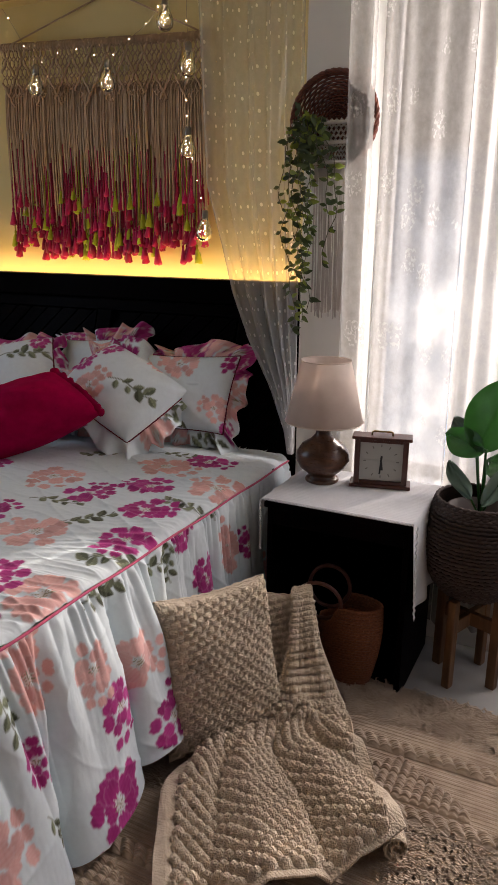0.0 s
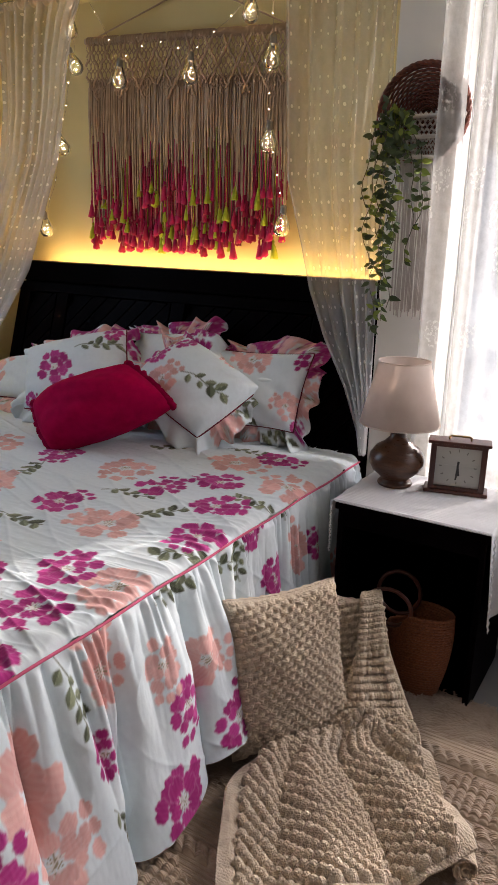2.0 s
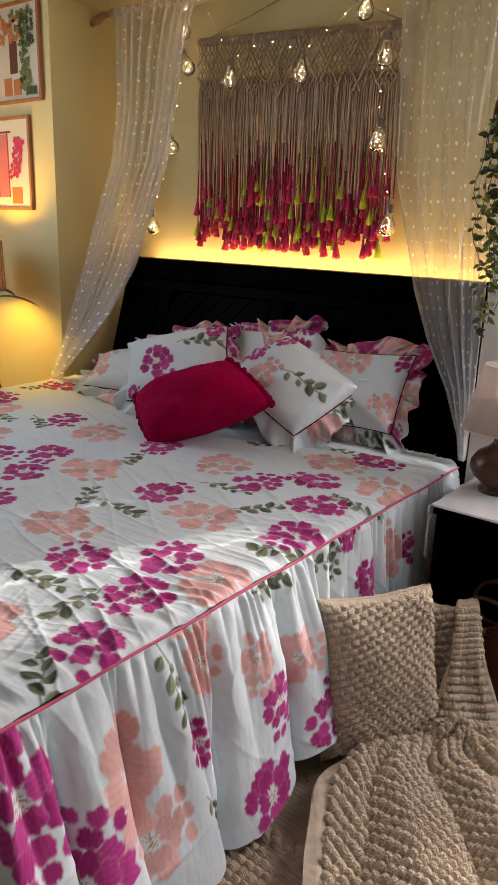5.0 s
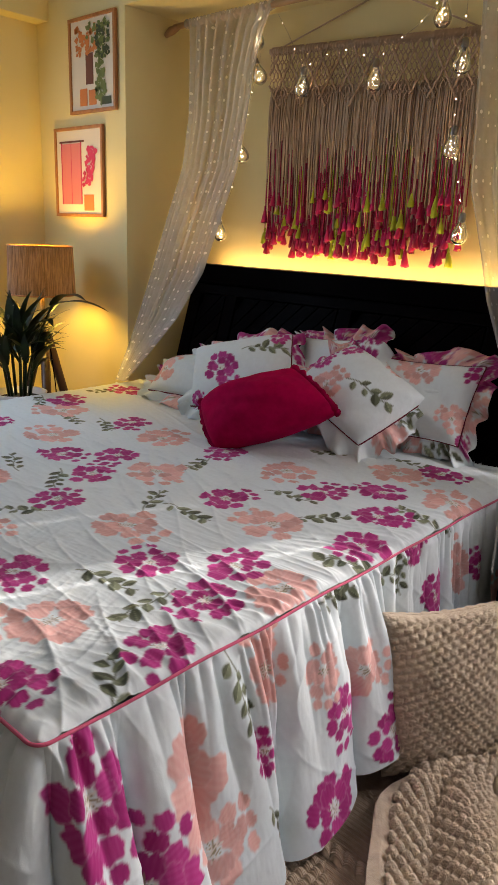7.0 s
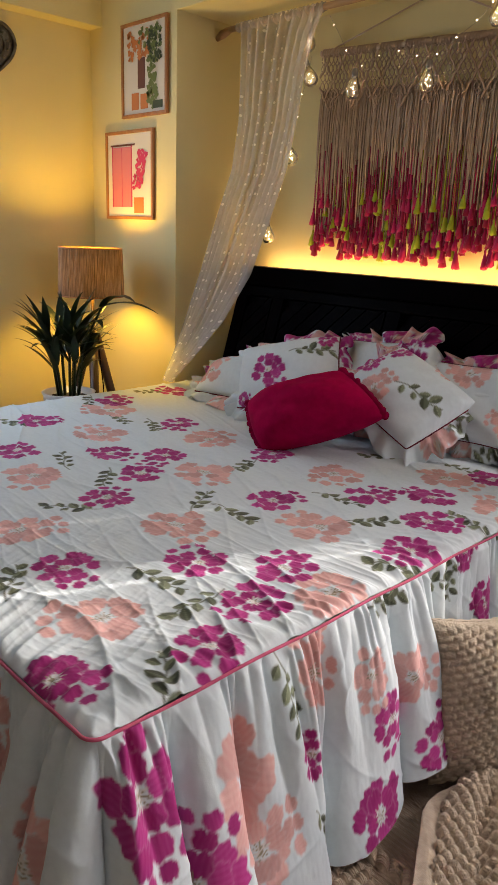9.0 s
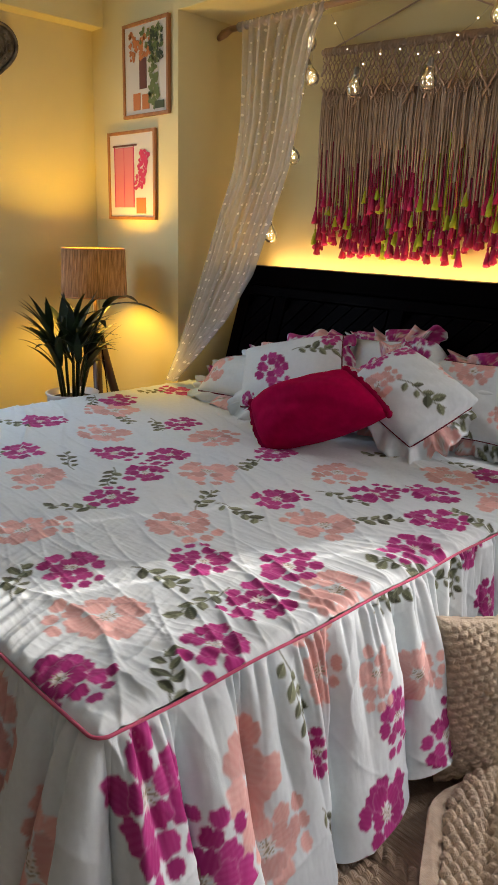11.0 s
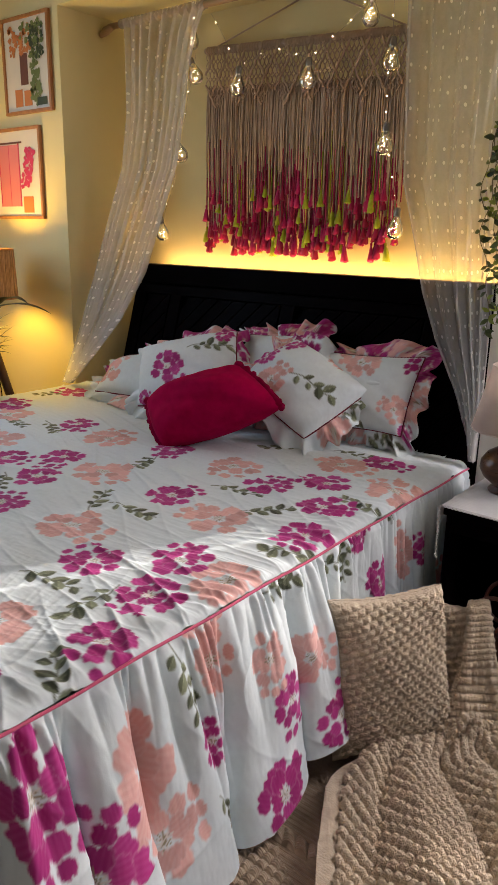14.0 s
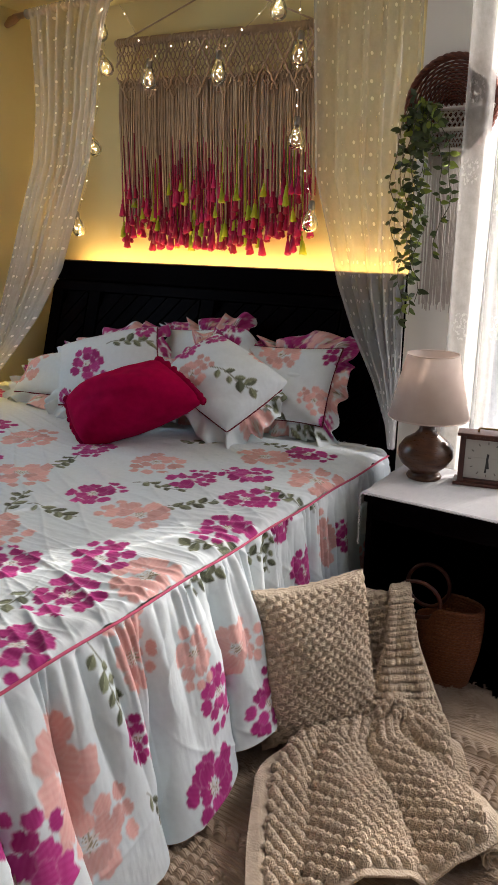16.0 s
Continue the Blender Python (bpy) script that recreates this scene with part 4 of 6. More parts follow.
for kind, m_ in (("m", CORD_M), ("g", CORD_G), ("d", CORD_D)):
    bm = lathe([(0, 0.012), (0.0042, 0.008), (0.0048, 0.002), (0.0034, -0.004), (0.0060, -0.009), (0.0095, -0.026), (0.0145, -0.050), (0.007, -0.053), (0, -0.048)], 9)
    for v in bm.verts:
        if v.co.z < -0.02:
            v.co *= 1.0
            v.co.z += rr.uniform(-0.004, 0.004)
            v.co.x *= rr.uniform(0.85, 1.15)
    me = bpy.data.meshes.new("tassel")
    bm.to_mesh(me), bm.free()
    me.materials.append(m_)
    me.shade_smooth()
    tassel_me[kind] = me
for kind, (x, y, z) in hung:
    ob = new("tassel", tassel_me[kind])
    ob.parent = mac
    s = rr.uniform(0.90, 1.25)
    ob.matrix_local = pose(x, y, z - 0.01, 0, rr.uniform(-7, 7), rr.uniform(0, 360)) @ Matrix.Diagonal((s, s, s * rr.uniform(0.9, 1.15), 1))

# ---------------- bulb garland ----------------
GLASS = Mat("clear_bulb_glass")
GLASS.set(Base_Color=(1, 1, 1), Roughness=0.02, Transmission_Weight=1.0, IOR=1.42)
GLASS = GLASS.m
CHROME = Mat("brushed_bulb_cap")
CHROME.set(Base_Color=(0.30, 0.28, 0.26), Metallic=1.0, Roughness=0.4)
CHROME = CHROME.m
SPARK = glow("warm_fairy_light", (1.0, 0.80, 0.50), 20.0)
WIRE = Mat("thin_wire")
WIRE.set(Base_Color=(0.35, 0.28, 0.20), Roughness=0.5)
WIRE = WIRE.m
gar = thing("bulb_garland", "string of clear glass bulbs with tiny warm lights", "string lights")
BY = 0.015
BULBS = [(-1.505, 2.185, 8), (-1.49, 2.045, -24), (-1.583, 1.725, -22), (-1.708, 1.375, -8), (-1.24, 1.975, 4), (-0.88, 1.965, 2), (-0.61, 2.15, 2), (-0.515, 1.99, 4), (-0.52, 1.705, 3), (-0.45, 1.405, 5)]
for bx, bz, lean in BULBS:
    m = pose(bx, BY - 0.012, bz, 0, lean, 0)
    bulb = part("glass_bulb", lathe([(0.0125, 0.036), (0.0135, 0.030), (0.022, 0.012), (0.030, -0.006), (0.0325, -0.020), (0.029, -0.036), (0.018, -0.048), (0, -0.052)], 20), GLASS, gar)
    bulb.matrix_local = m
    part("cap", lathe([(0, 0.066), (0.007, 0.066), (0.012, 0.060), (0.013, 0.036), (0.0125, 0.033), (0, 0.033)], 14), CHROME, gar).matrix_local = m
    bm = bmesh.new()
    for q in range(12):
        bmesh.ops.create_icosphere(bm, subdivisions=1, radius=0.0023, matrix=m @ Matrix.Translation((rr.uniform(-0.016, 0.016), rr.uniform(-0.016, 0.016), rr.uniform(-0.036, 0.02))))
    part("filament_lights", bm, SPARK, gar)
bm, lights = bmesh.new(), bmesh.new()
runs = [[(-1.50, 2.262), (-1.505, 2.25), (-1.492, 2.11), (-1.55, 1.90), (-1.585, 1.79), (-1.63, 1.60), (-1.70, 1.44), (-1.74, 1.32)],
        [(-1.40, 2.262), (-1.24, 2.04), (-1.06, 2.09), (-0.88, 2.03), (-0.72, 2.12), (-0.60, 2.215), (-0.55, 2.262)],
        [(-0.53, 2.262), (-0.515, 2.055), (-0.53, 1.88), (-0.52, 1.77), (-0.49, 1.60), (-0.45, 1.47)]]
for pts in runs:
    fine_pts = []
    for (x0, z0), (x1, z1) in zip(pts, pts[1:]):
        for q in range(6):
            f = q / 6
            fine_pts.append((x0 + (x1 - x0) * f, BY - 0.004 + 0.004 * math.sin(q), z0 + (z1 - z0) * f))
    fine_pts.append((pts[-1][0], BY, pts[-1][1]))
    add_tube(bm, fine_pts, 0.0009, 4)
    for q in range(1, len(fine_pts), 3):
        lights = bmesh.new()
        bmesh.ops.create_icosphere(lights, subdivisions=1, radius=0.0024, matrix=Matrix.Translation(Vector(fine_pts[q]) + Vector((0, -0.004, 0))))
        part("fairy_light", lights, SPARK, gar)
part("wire", bm, WIRE, gar)

# LED strip along the back of the headboard
led = thing("led_strip", "warm light strip along the back of the headboard", "light strip")
part("strip", box((HB_X0 + 0.02, 0.0545, 1.10), (HB_X1 - 0.02, 0.0585, 1.112)), glow("warm_led", (1.0, 0.62, 0.22), 3.0), led, "", False)

# ---------------- framed pictures ----------------
PINE = wood("warm_frame_wood", (0.30, 0.11, 0.030), (0.46, 0.19, 0.055), 0.42, (14, 14, 3))
PRINT_P = paint("print_paper", (0.72, 0.66, 0.56), 0.9, 0.6)


def flat_mat(name, c):
    return paint(name, c, 0.75, 0.65)


PINK_D, ORANGE_D, GREEN_D, DKGREEN, BROWN_D, FUCHSIA = flat_mat("print_pink", (0.72, 0.20, 0.22)), flat_mat("print_orange", (0.62, 0.20, 0.05)), flat_mat("print_green", (0.16, 0.20, 0.05)), flat_mat("print_dark_green", (0.04, 0.06, 0.02)), flat_mat("print_brown", (0.16, 0.05, 0.03)), flat_mat("print_fuchsia", (0.62, 0.03, 0.12))


def picture(x0, x1, z0, z1, label):
    root = thing("framed_picture", label, "picture", (x0, P_Y, z0), 0, "pictures on the wall")
    w, h, d, t = x1 - x0, z1 - z0, 0.018, 0.015
    for lo, hi in (((0, -d, 0), (w, 0, t)), ((0, -d, h - t), (w, 0, h)), ((0, -d, t), (t, 0, h - t)), ((w - t, -d, t), (w, 0, h - t))):
        part("frame_side", box(lo, hi, 0.002), PINE, root, "", False)
    part("print", box((t, -0.010, t), (w - t, -0.002, h - t)), PRINT_P, root, "", False)
    return root, w, h


def blot(root, name, mat, shapes, y):
    """Flat printed shapes: boxes (x0, z0, x1, z1) or spots (x, z, r)."""
    bm = bmesh.new()
    for q, s in enumerate(shapes):
        if len(s) == 4:
            add_box(bm, (s[0], y, s[1]), (s[2], y + 0.0012, s[3]))
        else:
            vs = [bm.verts.new((s[0] + s[2] * (1 + 0.3 * math.sin(k * 2.3 + q)) * math.cos(k * 0.6283), y - 0.00002 * (q % 9), s[1] + s[2] * (1 + 0.3 * math.cos(k * 1.9 + q)) * math.sin(k * 0.6283))) for k in range(10)]
            bm.faces.new(vs)
    part(name, bm, mat, root, "", False)


p1, w, h = picture(-2.405, -2.043, 1.89, 2.305, "wooden framed print of a white house with climbing flowers")
blot(p1, "printed_door", BROWN_D, [(w * 0.36, h * 0.30, w * 0.52, h * 0.62)], -0.0115)
blot(p1, "chair_print", ORANGE_D, [(w * 0.22, h * 0.08, w * 0.38, h * 0.26), (w * 0.42, h * 0.08, w * 0.58, h * 0.24)], -0.0118)
blot(p1, "flower_print", ORANGE_D, [(w * rr.uniform(0.12, 0.60), h * rr.uniform(0.62, 0.90), w * rr.uniform(0.02, 0.045)) for k in range(48)], -0.0122)
blot(p1, "printed_leaves", GREEN_D, [(w * rr.uniform(0.60, 0.76), h * (0.1 + 0.8 * k / 26), w * rr.uniform(0.02, 0.05)) for k in range(26)] + [(w * rr.uniform(0.58, 0.78), h * rr.uniform(0.1, 0.9), w * rr.uniform(0.02, 0.04)) for k in range(60)] + [(w * rr.uniform(0.4, 0.9), h * rr.uniform(0.70, 0.92), w * 0.03) for k in range(30)], -0.0126)
blot(p1, "printed_shadow_leaves", DKGREEN, [(w * rr.uniform(0.58, 0.88), h * rr.uniform(0.55, 0.9), w * rr.uniform(0.012, 0.03)) for k in range(60)] + [(w * 0.70, h * 0.07, w * 0.90, h * 0.15)], -0.0132)
p2, w, h = picture(-2.555, -2.151, 1.415, 1.836, "wooden framed print of a pink door and a flowering plant")
blot(p2, "printed_door", PINK_D, [(w * 0.14, h * 0.14, w * 0.55, h * 0.82)], -0.0115)
blot(p2, "printed_door_lines", FUCHSIA, [(w * 0.13, h * 0.14, w * 0.15, h * 0.83), (w * 0.34, h * 0.14, w * 0.35, h * 0.82), (w * 0.54, h * 0.14, w * 0.56, h * 0.83)], -0.0119)
blot(p2, "printed_lintel", BROWN_D, [(w * 0.10, h * 0.83, w * 0.62, h * 0.85)], -0.0119)
blot(p2, "printed_blossom", FUCHSIA, [(w * (0.66 + 0.14 * (k % 30) / 30 + rr.uniform(-0.09, 0.09)), h * (0.36 + 0.42 * (k % 30) / 30), w * rr.uniform(0.012, 0.032)) for k in range(90)], -0.0124)
blot(p2, "printed_pot", ORANGE_D, [(w * 0.60, h * 0.07, w * 0.80, h * 0.25)], -0.0119)

# carved heart on the side wall
heart = thing("heart_ornament", "dark carved metal heart hung on the side wall", "wall ornament")
METAL = Mat("aged_dark_metal")
METAL.set(Base_Color=METAL.ramp(METAL.noise(30, 5), (0.3, (0.05, 0.045, 0.04)), (0.7, (0.20, 0.18, 0.16))), Metallic=0.7, Roughness=0.45)
METAL = METAL.m


def heart_xy(a, s):
    return s * (16 * math.sin(a) ** 3) / 17, s * (13 * math.cos(a) - 5 * math.cos(2 * a) - 2 * math.cos(3 * a) - math.cos(4 * a)) / 17


def heart_ring(s0, s1, depth):
    return [Vector((X_L + depth, 0, 0)) + Vector((0, -heart_xy(a, s0)[0] - 0.935, heart_xy(a, s0)[1] + 2.145)) for a in np.linspace(0, 2 * math.pi, 61)[:-1]]


bm = bmesh.new()
outer, inner = [bm.verts.new(p) for p in heart_ring(0.185, 0, 0.012)], [bm.verts.new(p) for p in heart_ring(0.155, 0, 0.022)]
back = [bm.verts.new(p) for p in heart_ring(0.185, 0, 0.0)]
for k in range(60):
    q = (k + 1) % 60
    bm.faces.new((outer[k], outer[q], inner[q], inner[k])), bm.faces.new((back[k], back[q], outer[q], outer[k]))
bm.faces.new(inner)
part("plate", bm, METAL, heart, "", False)
part("rim", tube(heart_ring(0.178, 0, 0.022), 0.008, 8, True), METAL, heart)
bm = bmesh.new()
for s in (0.12, 0.085, 0.05):
    add_tube(bm, heart_ring(s, 0, 0.026), 0.005, 6, True)
for k in range(26):
    yy, zz = heart_xy(k * 0.2417, 0.137)
    bmesh.ops.create_icosphere(bm, subdivisions=1, radius=0.008, matrix=Matrix.Translation((X_L + 0.025, -yy - 0.935, zz + 2.145)))
part("relief", bm, METAL, heart, "raised scroll relief")

# ---------------- tripod lamp ----------------
REDWOOD = wood("dark_red_tripod_wood", (0.016, 0.005, 0.004), (0.035, 0.010, 0.008), 0.4, (16, 16, 3))
tl = thing("floor_lamp", "lit tripod floor lamp with a pleated fabric shade", "lamp", (-2.30, -0.62, 0))
SHADE = Mat("pleated_lamp_shade")
pl = SHADE.noise(9, 3, SHADE.scaled(30, 30, 0.6))
SHADE.set(Base_Color=SHADE.ramp(pl, (0.38, (0.07, 0.045, 0.030)), (0.62, (0.30, 0.21, 0.145))), Roughness=0.9, Transmission_Weight=0.0)
sh_tr = SHADE.n("BsdfTranslucent", Color=(0.62, 0.36, 0.14))
sh_mix = SHADE.n("MixShader", Fac=0.013)
SHADE.put(sh_mix.inputs[1], SHADE.b.outputs[0]), SHADE.put(sh_mix.inputs[2], sh_tr.outputs[0]), SHADE.put(SHADE.out.inputs[0], sh_mix.outputs[0])
SHADE = SHADE.m
bm = bmesh.new()
NP = 240
ring = lambda z, r: [bm.verts.new(((r + 0.0025 * (k % 2)) * math.cos(2 * math.pi * k / NP), (r + 0.0025 * (k % 2)) * math.sin(2 * math.pi * k / NP), z)) for k in range(NP)]
a, b = ring(1.272, 0.150), ring(1.045, 0.158)
for k in range(NP):
    bm.faces.new((a[k], a[(k + 1) % NP], b[(k + 1) % NP], b[k]))
shade = part("shade", bm, SHADE, tl, "pleated tan fabric shade", False)
for z, r in ((1.272, 0.151), (1.045, 0.159)):
    part("shade_ring", tube([(r * math.cos(t_), r * math.sin(t_), z) for t_ in np.linspace(0, 2 * math.pi, 41)[:-1]], 0.0035, 6, True), PINE, shade)
BRASS = Mat("dull_brass")
BRASS.set(Base_Color=(0.35, 0.24, 0.10), Metallic=1.0, Roughness=0.35)
BRASS = BRASS.m
part("stem", tube([(0, 0, 0.78), (0, 0, 1.12)], 0.011, 10), BRASS, tl)
part("socket", lathe([(0, 0), (0.022, 0), (0.022, 0.05), (0.015, 0.06), (0, 0.06)], 16, (0, 0, 1.05)), BRASS, tl)
part("hub", lathe([(0, 0), (0.035, 0.004), (0.035, 0.05), (0.015, 0.06), (0, 0.06)], 18, (0, 0, 0.80)), DARK, tl)
for k in range(3):
    a_ = radians(-30 + 120 * k)
    part("leg", tube([(0.02 * math.cos(a_), 0.02 * math.sin(a_), 0.84), (0.26 * math.cos(a_), 0.26 * math.sin(a_), 0.0)], [0.024, 0.019], 10), REDWOOD, tl)
part("cord", tube([(0.01, 0.02, 0.85), (0.04, 0.03, 0.6), (0.03, 0.05, 0.3), (0.06, 0.2, 0.01)], 0.003, 6), DARK, tl)

# ---------------- palm in a white planter ----------------
LEAFP = Mat("dark_palm_leaf")
LEAFP.set(Base_Color=LEAFP.ramp(LEAFP.noise(20, 3), (0.3, (0.004, 0.012, 0.004)), (0.7, (0.013, 0.031, 0.008))), Roughness=0.5, Specular_IOR_Level=0.3)
LEAFP = LEAFP.m
POTW = paint("white_planter", (0.62, 0.60, 0.62), 0.92, 0.4)
SOIL = paint("soil", (0.03, 0.02, 0.015), 0.5, 0.95)
palm = thing("potted_palm", "dark green palm plant in a white planter", "plant", (-2.13, -0.865, 0.02))
pot_p = part("planter", lathe([(0, -0.02), (0.085, -0.02), (0.118, 0.585), (0.125, 0.60), (0.117, 0.602), (0.109, 0.57), (0, 0.57)], 32), POTW, palm, "tall white planter")
part("soil", lathe([(0, 0.576), (0.097, 0.574)], 24), SOIL, palm)


def blade(bm, base, direction, length, width, droop, n=9):
    """A long pointed leaf that arches over."""
    d = Vector(direction).normalized()
    flat = Vector((d.x, d.y, 0)).normalized() if (d.x or d.y) else Vector((1, 0, 0))
    side = flat.cross(Vector((0, 0, 1)))
    p, rows = Vector(base), []
    for k in range(n + 1):
        t_ = k / n
        wd = width * math.sin(math.pi * min(1, 0.12 + 0.88 * t_) ** 0.8) * 0.5
        rows.append([bm.verts.new(p - side * wd + Vector((0, 0, 0.25 * wd))), bm.verts.new(p), bm.verts.new(p + side * wd + Vector((0, 0, 0.25 * wd)))])
        d = (d + Vector((0, 0, -droop / n))).normalized()
        p = p + d * (length / n)
    for a, b in zip(rows, rows[1:]):
        bm.faces.new((a[0], a[1], b[1], b[0])), bm.faces.new((a[1], a[2], b[2], b[1]))


rr = random.Random(33)
for k in range(9):
    bm = bmesh.new()
    a_ = k * 0.74 + rr.uniform(-0.2, 0.2)
    base = Vector((0.045 * math.cos(a_), 0.045 * math.sin(a_), 0.575))
    tip = base + Vector((0.04 * math.cos(a_), 0.04 * math.sin(a_), rr.uniform(0.24, 0.40)))
    add_tube(bm, [base, (base + tip) / 2 + Vector((0, 0, 0.01)), tip], [0.008, 0.007, 0.004], 6)
    for q in range(11):
        b_ = a_ + rr.uniform(-1.5, 1.5)
        start = base.lerp(tip, rr.uniform(0.45, 1.0))
        blade(bm, start, (math.cos(b_), math.sin(b_), rr.uniform(1.0, 3.2)), rr.uniform(0.15, 0.27), rr.uniform(0.026, 0.042), rr.uniform(0.5, 1.5))
    part("frond", bm, LEAFP, palm)
bm = bmesh.new()
blade(bm, (0.205, 0.060, 1.01), (0.75, 0.1, 0.80), 0.24, 0.062, 1.3)
blade(bm, (0.205, 0.060, 1.01), (0.95, 0.2, 0.42), 0.34, 0.046, 0.75)
blade(bm, (0.165, 0.046, 0.94), (0.9, -0.3, 0.5), 0.16, 0.034, 1.0)
add_tube(bm, [(0.03, 0, 0.575), (0.09, 0.020, 0.78), (0.165, 0.046, 0.94), (0.205, 0.060, 1.01)], 0.005, 6)
part("frond", bm, LEAFP, palm)

# ---------------- nightstand, lamp, clock ----------------
ns = thing("nightstand", "black-brown wooden nightstand with an open front", "nightstand")
part("top", box((0.098, -0.588, 0.556), (0.568, -0.212, 0.580), 0.004), DARK, ns, "", False)
for x in (0.105, 0.542):
    part("side_panel", box((x, -0.575, 0.0), (x + 0.018, -0.216, 0.5555), 0.002), DARK, ns, "", False)
part("back_panel", box((0.1235, -0.228, 0.012), (0.5415, -0.217, 0.5555)), DARK, ns, "", False)
part("bottom_panel", box((0.1235, -0.570, 0.004), (0.5415, -0.229, 0.016)), DARK, ns, "", False)
part("front_rail", box((0.1235, -0.574, 0.500), (0.5415, -0.556, 0.5555), 0.002), DARK, ns, "", False)
CLOTHW = fabric("white_corded_cloth", (0.72, 0.72, 0.74), 900, 0.9, 0.2, 0.9)
run_ = thing("table_cloth", "white ribbed cloth runner over the nightstand", "cloth")
cy = np.linspace(-0.590, -0.214, 90)
path = [(0.094, 0.585 - 0.04 * (1 - k / 8)) for k in range(8)] + [(0.094 + 0.478 * k / 60, 0.586) for k in range(61)] + [(0.5725, 0.585 - 0.30 * k / 14) for k in range(1, 15)]
pw = np.array(path)
P = np.zeros((len(pw), 90, 3))
P[..., 0], P[..., 1], P[..., 2] = pw[:, :1], cy[None, :], pw[:, 1:]
rib = 0.0022 * np.abs(np.sin(np.arange(90) * np.pi / 3))[None, :]
topm = (np.arange(len(pw)) > 7) & (np.arange(len(pw)) < 69)
P[..., 2] += np.where(topm[:, None], rib, 0)
hang_r = np.arange(len(pw)) >= 69
fall = np.where(hang_r, (np.arange(len(pw)) - 69) / 14, 0)[:, None]
P[..., 0] += fall * (0.012 + 0.010 * np.sin(cy * 40)[None, :]) - np.where(np.arange(len(pw)) < 8, 0.006, 0)[:, None] * (1 + np.sin(cy * 50))[None, :]
solid(sheet_mesh("cloth", P, CLOTHW, run_), 0.0015)
bm = bmesh.new()
for y in (-0.592,):
    add_tube(bm, [(0.096 + 0.476 * k / 160, y - 0.001 * (k % 2), 0.584 + 0.0015 * math.sin(k * 1.6)) for k in range(161)], 0.0022, 5)
for x, L in ((0.088, 0.17), (0.582, 0.29)):
    add_tube(bm, [(x + 0.003 * math.sin(k * 1.7) + (0.010 * k / 50 if x > 0.3 else 0), -0.591, 0.583 - L * k / 50) for k in range(51)], 0.0026, 5)
part("crochet_edge", bm, CLOTHW, run_, "crocheted edging")

LWOOD = wood("turned_lamp_wood", (0.040, 0.014, 0.007), (0.105, 0.040, 0.016), 0.30, (6, 6, 26))
LINEN = Mat("blush_linen_shade")
LINEN.set(Base_Color=LINEN.ramp(LINEN.noise(14, 5), (0.3, (0.66, 0.56, 0.50)), (0.7, (0.80, 0.71, 0.65))), Roughness=0.9)
ln_tr = LINEN.n("BsdfTranslucent", Color=(0.85, 0.72, 0.64))
ln_mix = LINEN.n("MixShader", Fac=0.40)
LINEN.put(ln_mix.inputs[1], LINEN.b.outputs[0]), LINEN.put(ln_mix.inputs[2], ln_tr.outputs[0]), LINEN.put(LINEN.out.inputs[0], ln_mix.outputs[0])
LINEN.bump(LINEN.noise(500, 2), 0.2, 0.001)
LINEN = LINEN.m
lamp = thing("table_lamp", "unlit table lamp with turned wooden base and blush shade", "lamp", (0.198, -0.345, 0.5885))
part("base", lathe([(0, 0), (0.054, 0), (0.057, 0.006), (0.052, 0.013), (0.040, 0.019), (0.050, 0.028), (0.076, 0.050), (0.089, 0.076), (0.087, 0.100), (0.070, 0.126), (0.042, 0.144), (0.027, 0.160), (0.024, 0.180), (0.030, 0.200), (0.036, 0.206), (0.012, 0.210), (0, 0.210)], 48), LWOOD, lamp, "round turned brown wooden base")
sh = part("shade", lathe([(0.127, 0.206), (0.0805, 0.405)], 64), LINEN, lamp, "conical blush fabric shade")
solid(sh, 0.0015)
for r, z in ((0.127, 0.206), (0.0805, 0.405)):
    part("rim", tube([(r * math.cos(t_), r * math.sin(t_), z) for t_ in np.linspace(0, 2 * math.pi, 65)[:-1]], 0.0022, 6, True), LINEN, sh)
part("socket", tube([(0, 0, 0.19), (0, 0, 0.27)], 0.012, 12), CHROME, lamp)

CLK = wood("red_brown_clock_wood", (0.050, 0.012, 0.008), (0.10, 0.026, 0.014), 0.35, (16, 16, 3))
clock = thing("mantel_clock", "small red-brown wooden mantel clock with white face", "clock", (0.386, -0.305, 0.5885), 14)
clock.scale = (1.1, 1.0, 1.1)
part("plinth", box((-0.089, -0.036, 0), (0.089, 0.036, 0.011), 0.003), CLK, clock, "", False)
for x in (-0.078, 0.062):
    part("side_post", box((x, -0.028, 0.011), (x + 0.016, 0.028, 0.145), 0.002), CLK, clock, "", False)
part("lower_rail", box((-0.062, -0.027, 0.011), (0.062, 0.027, 0.020), 0.001), CLK, clock, "", False)
part("upper_rail", box((-0.062, -0.027, 0.137), (0.062, 0.027, 0.145), 0.001), CLK, clock, "", False)
part("top", box((-0.087, -0.035, 0.1455), (0.087, 0.035, 0.155), 0.003), CLK, clock, "", False)
FACE = paint("clock_face_paper", (0.50, 0.49, 0.45), 0.9, 0.35)
face = part("face", box((-0.062, -0.016, 0.020), (0.062, 0.024, 0.137)), FACE, clock, "off-white clock face", False)
HAND = Mat("clock_hand")
HAND.set(Base_Color=(0.03, 0.03, 0.03), Roughness=0.5)
HAND = HAND.m
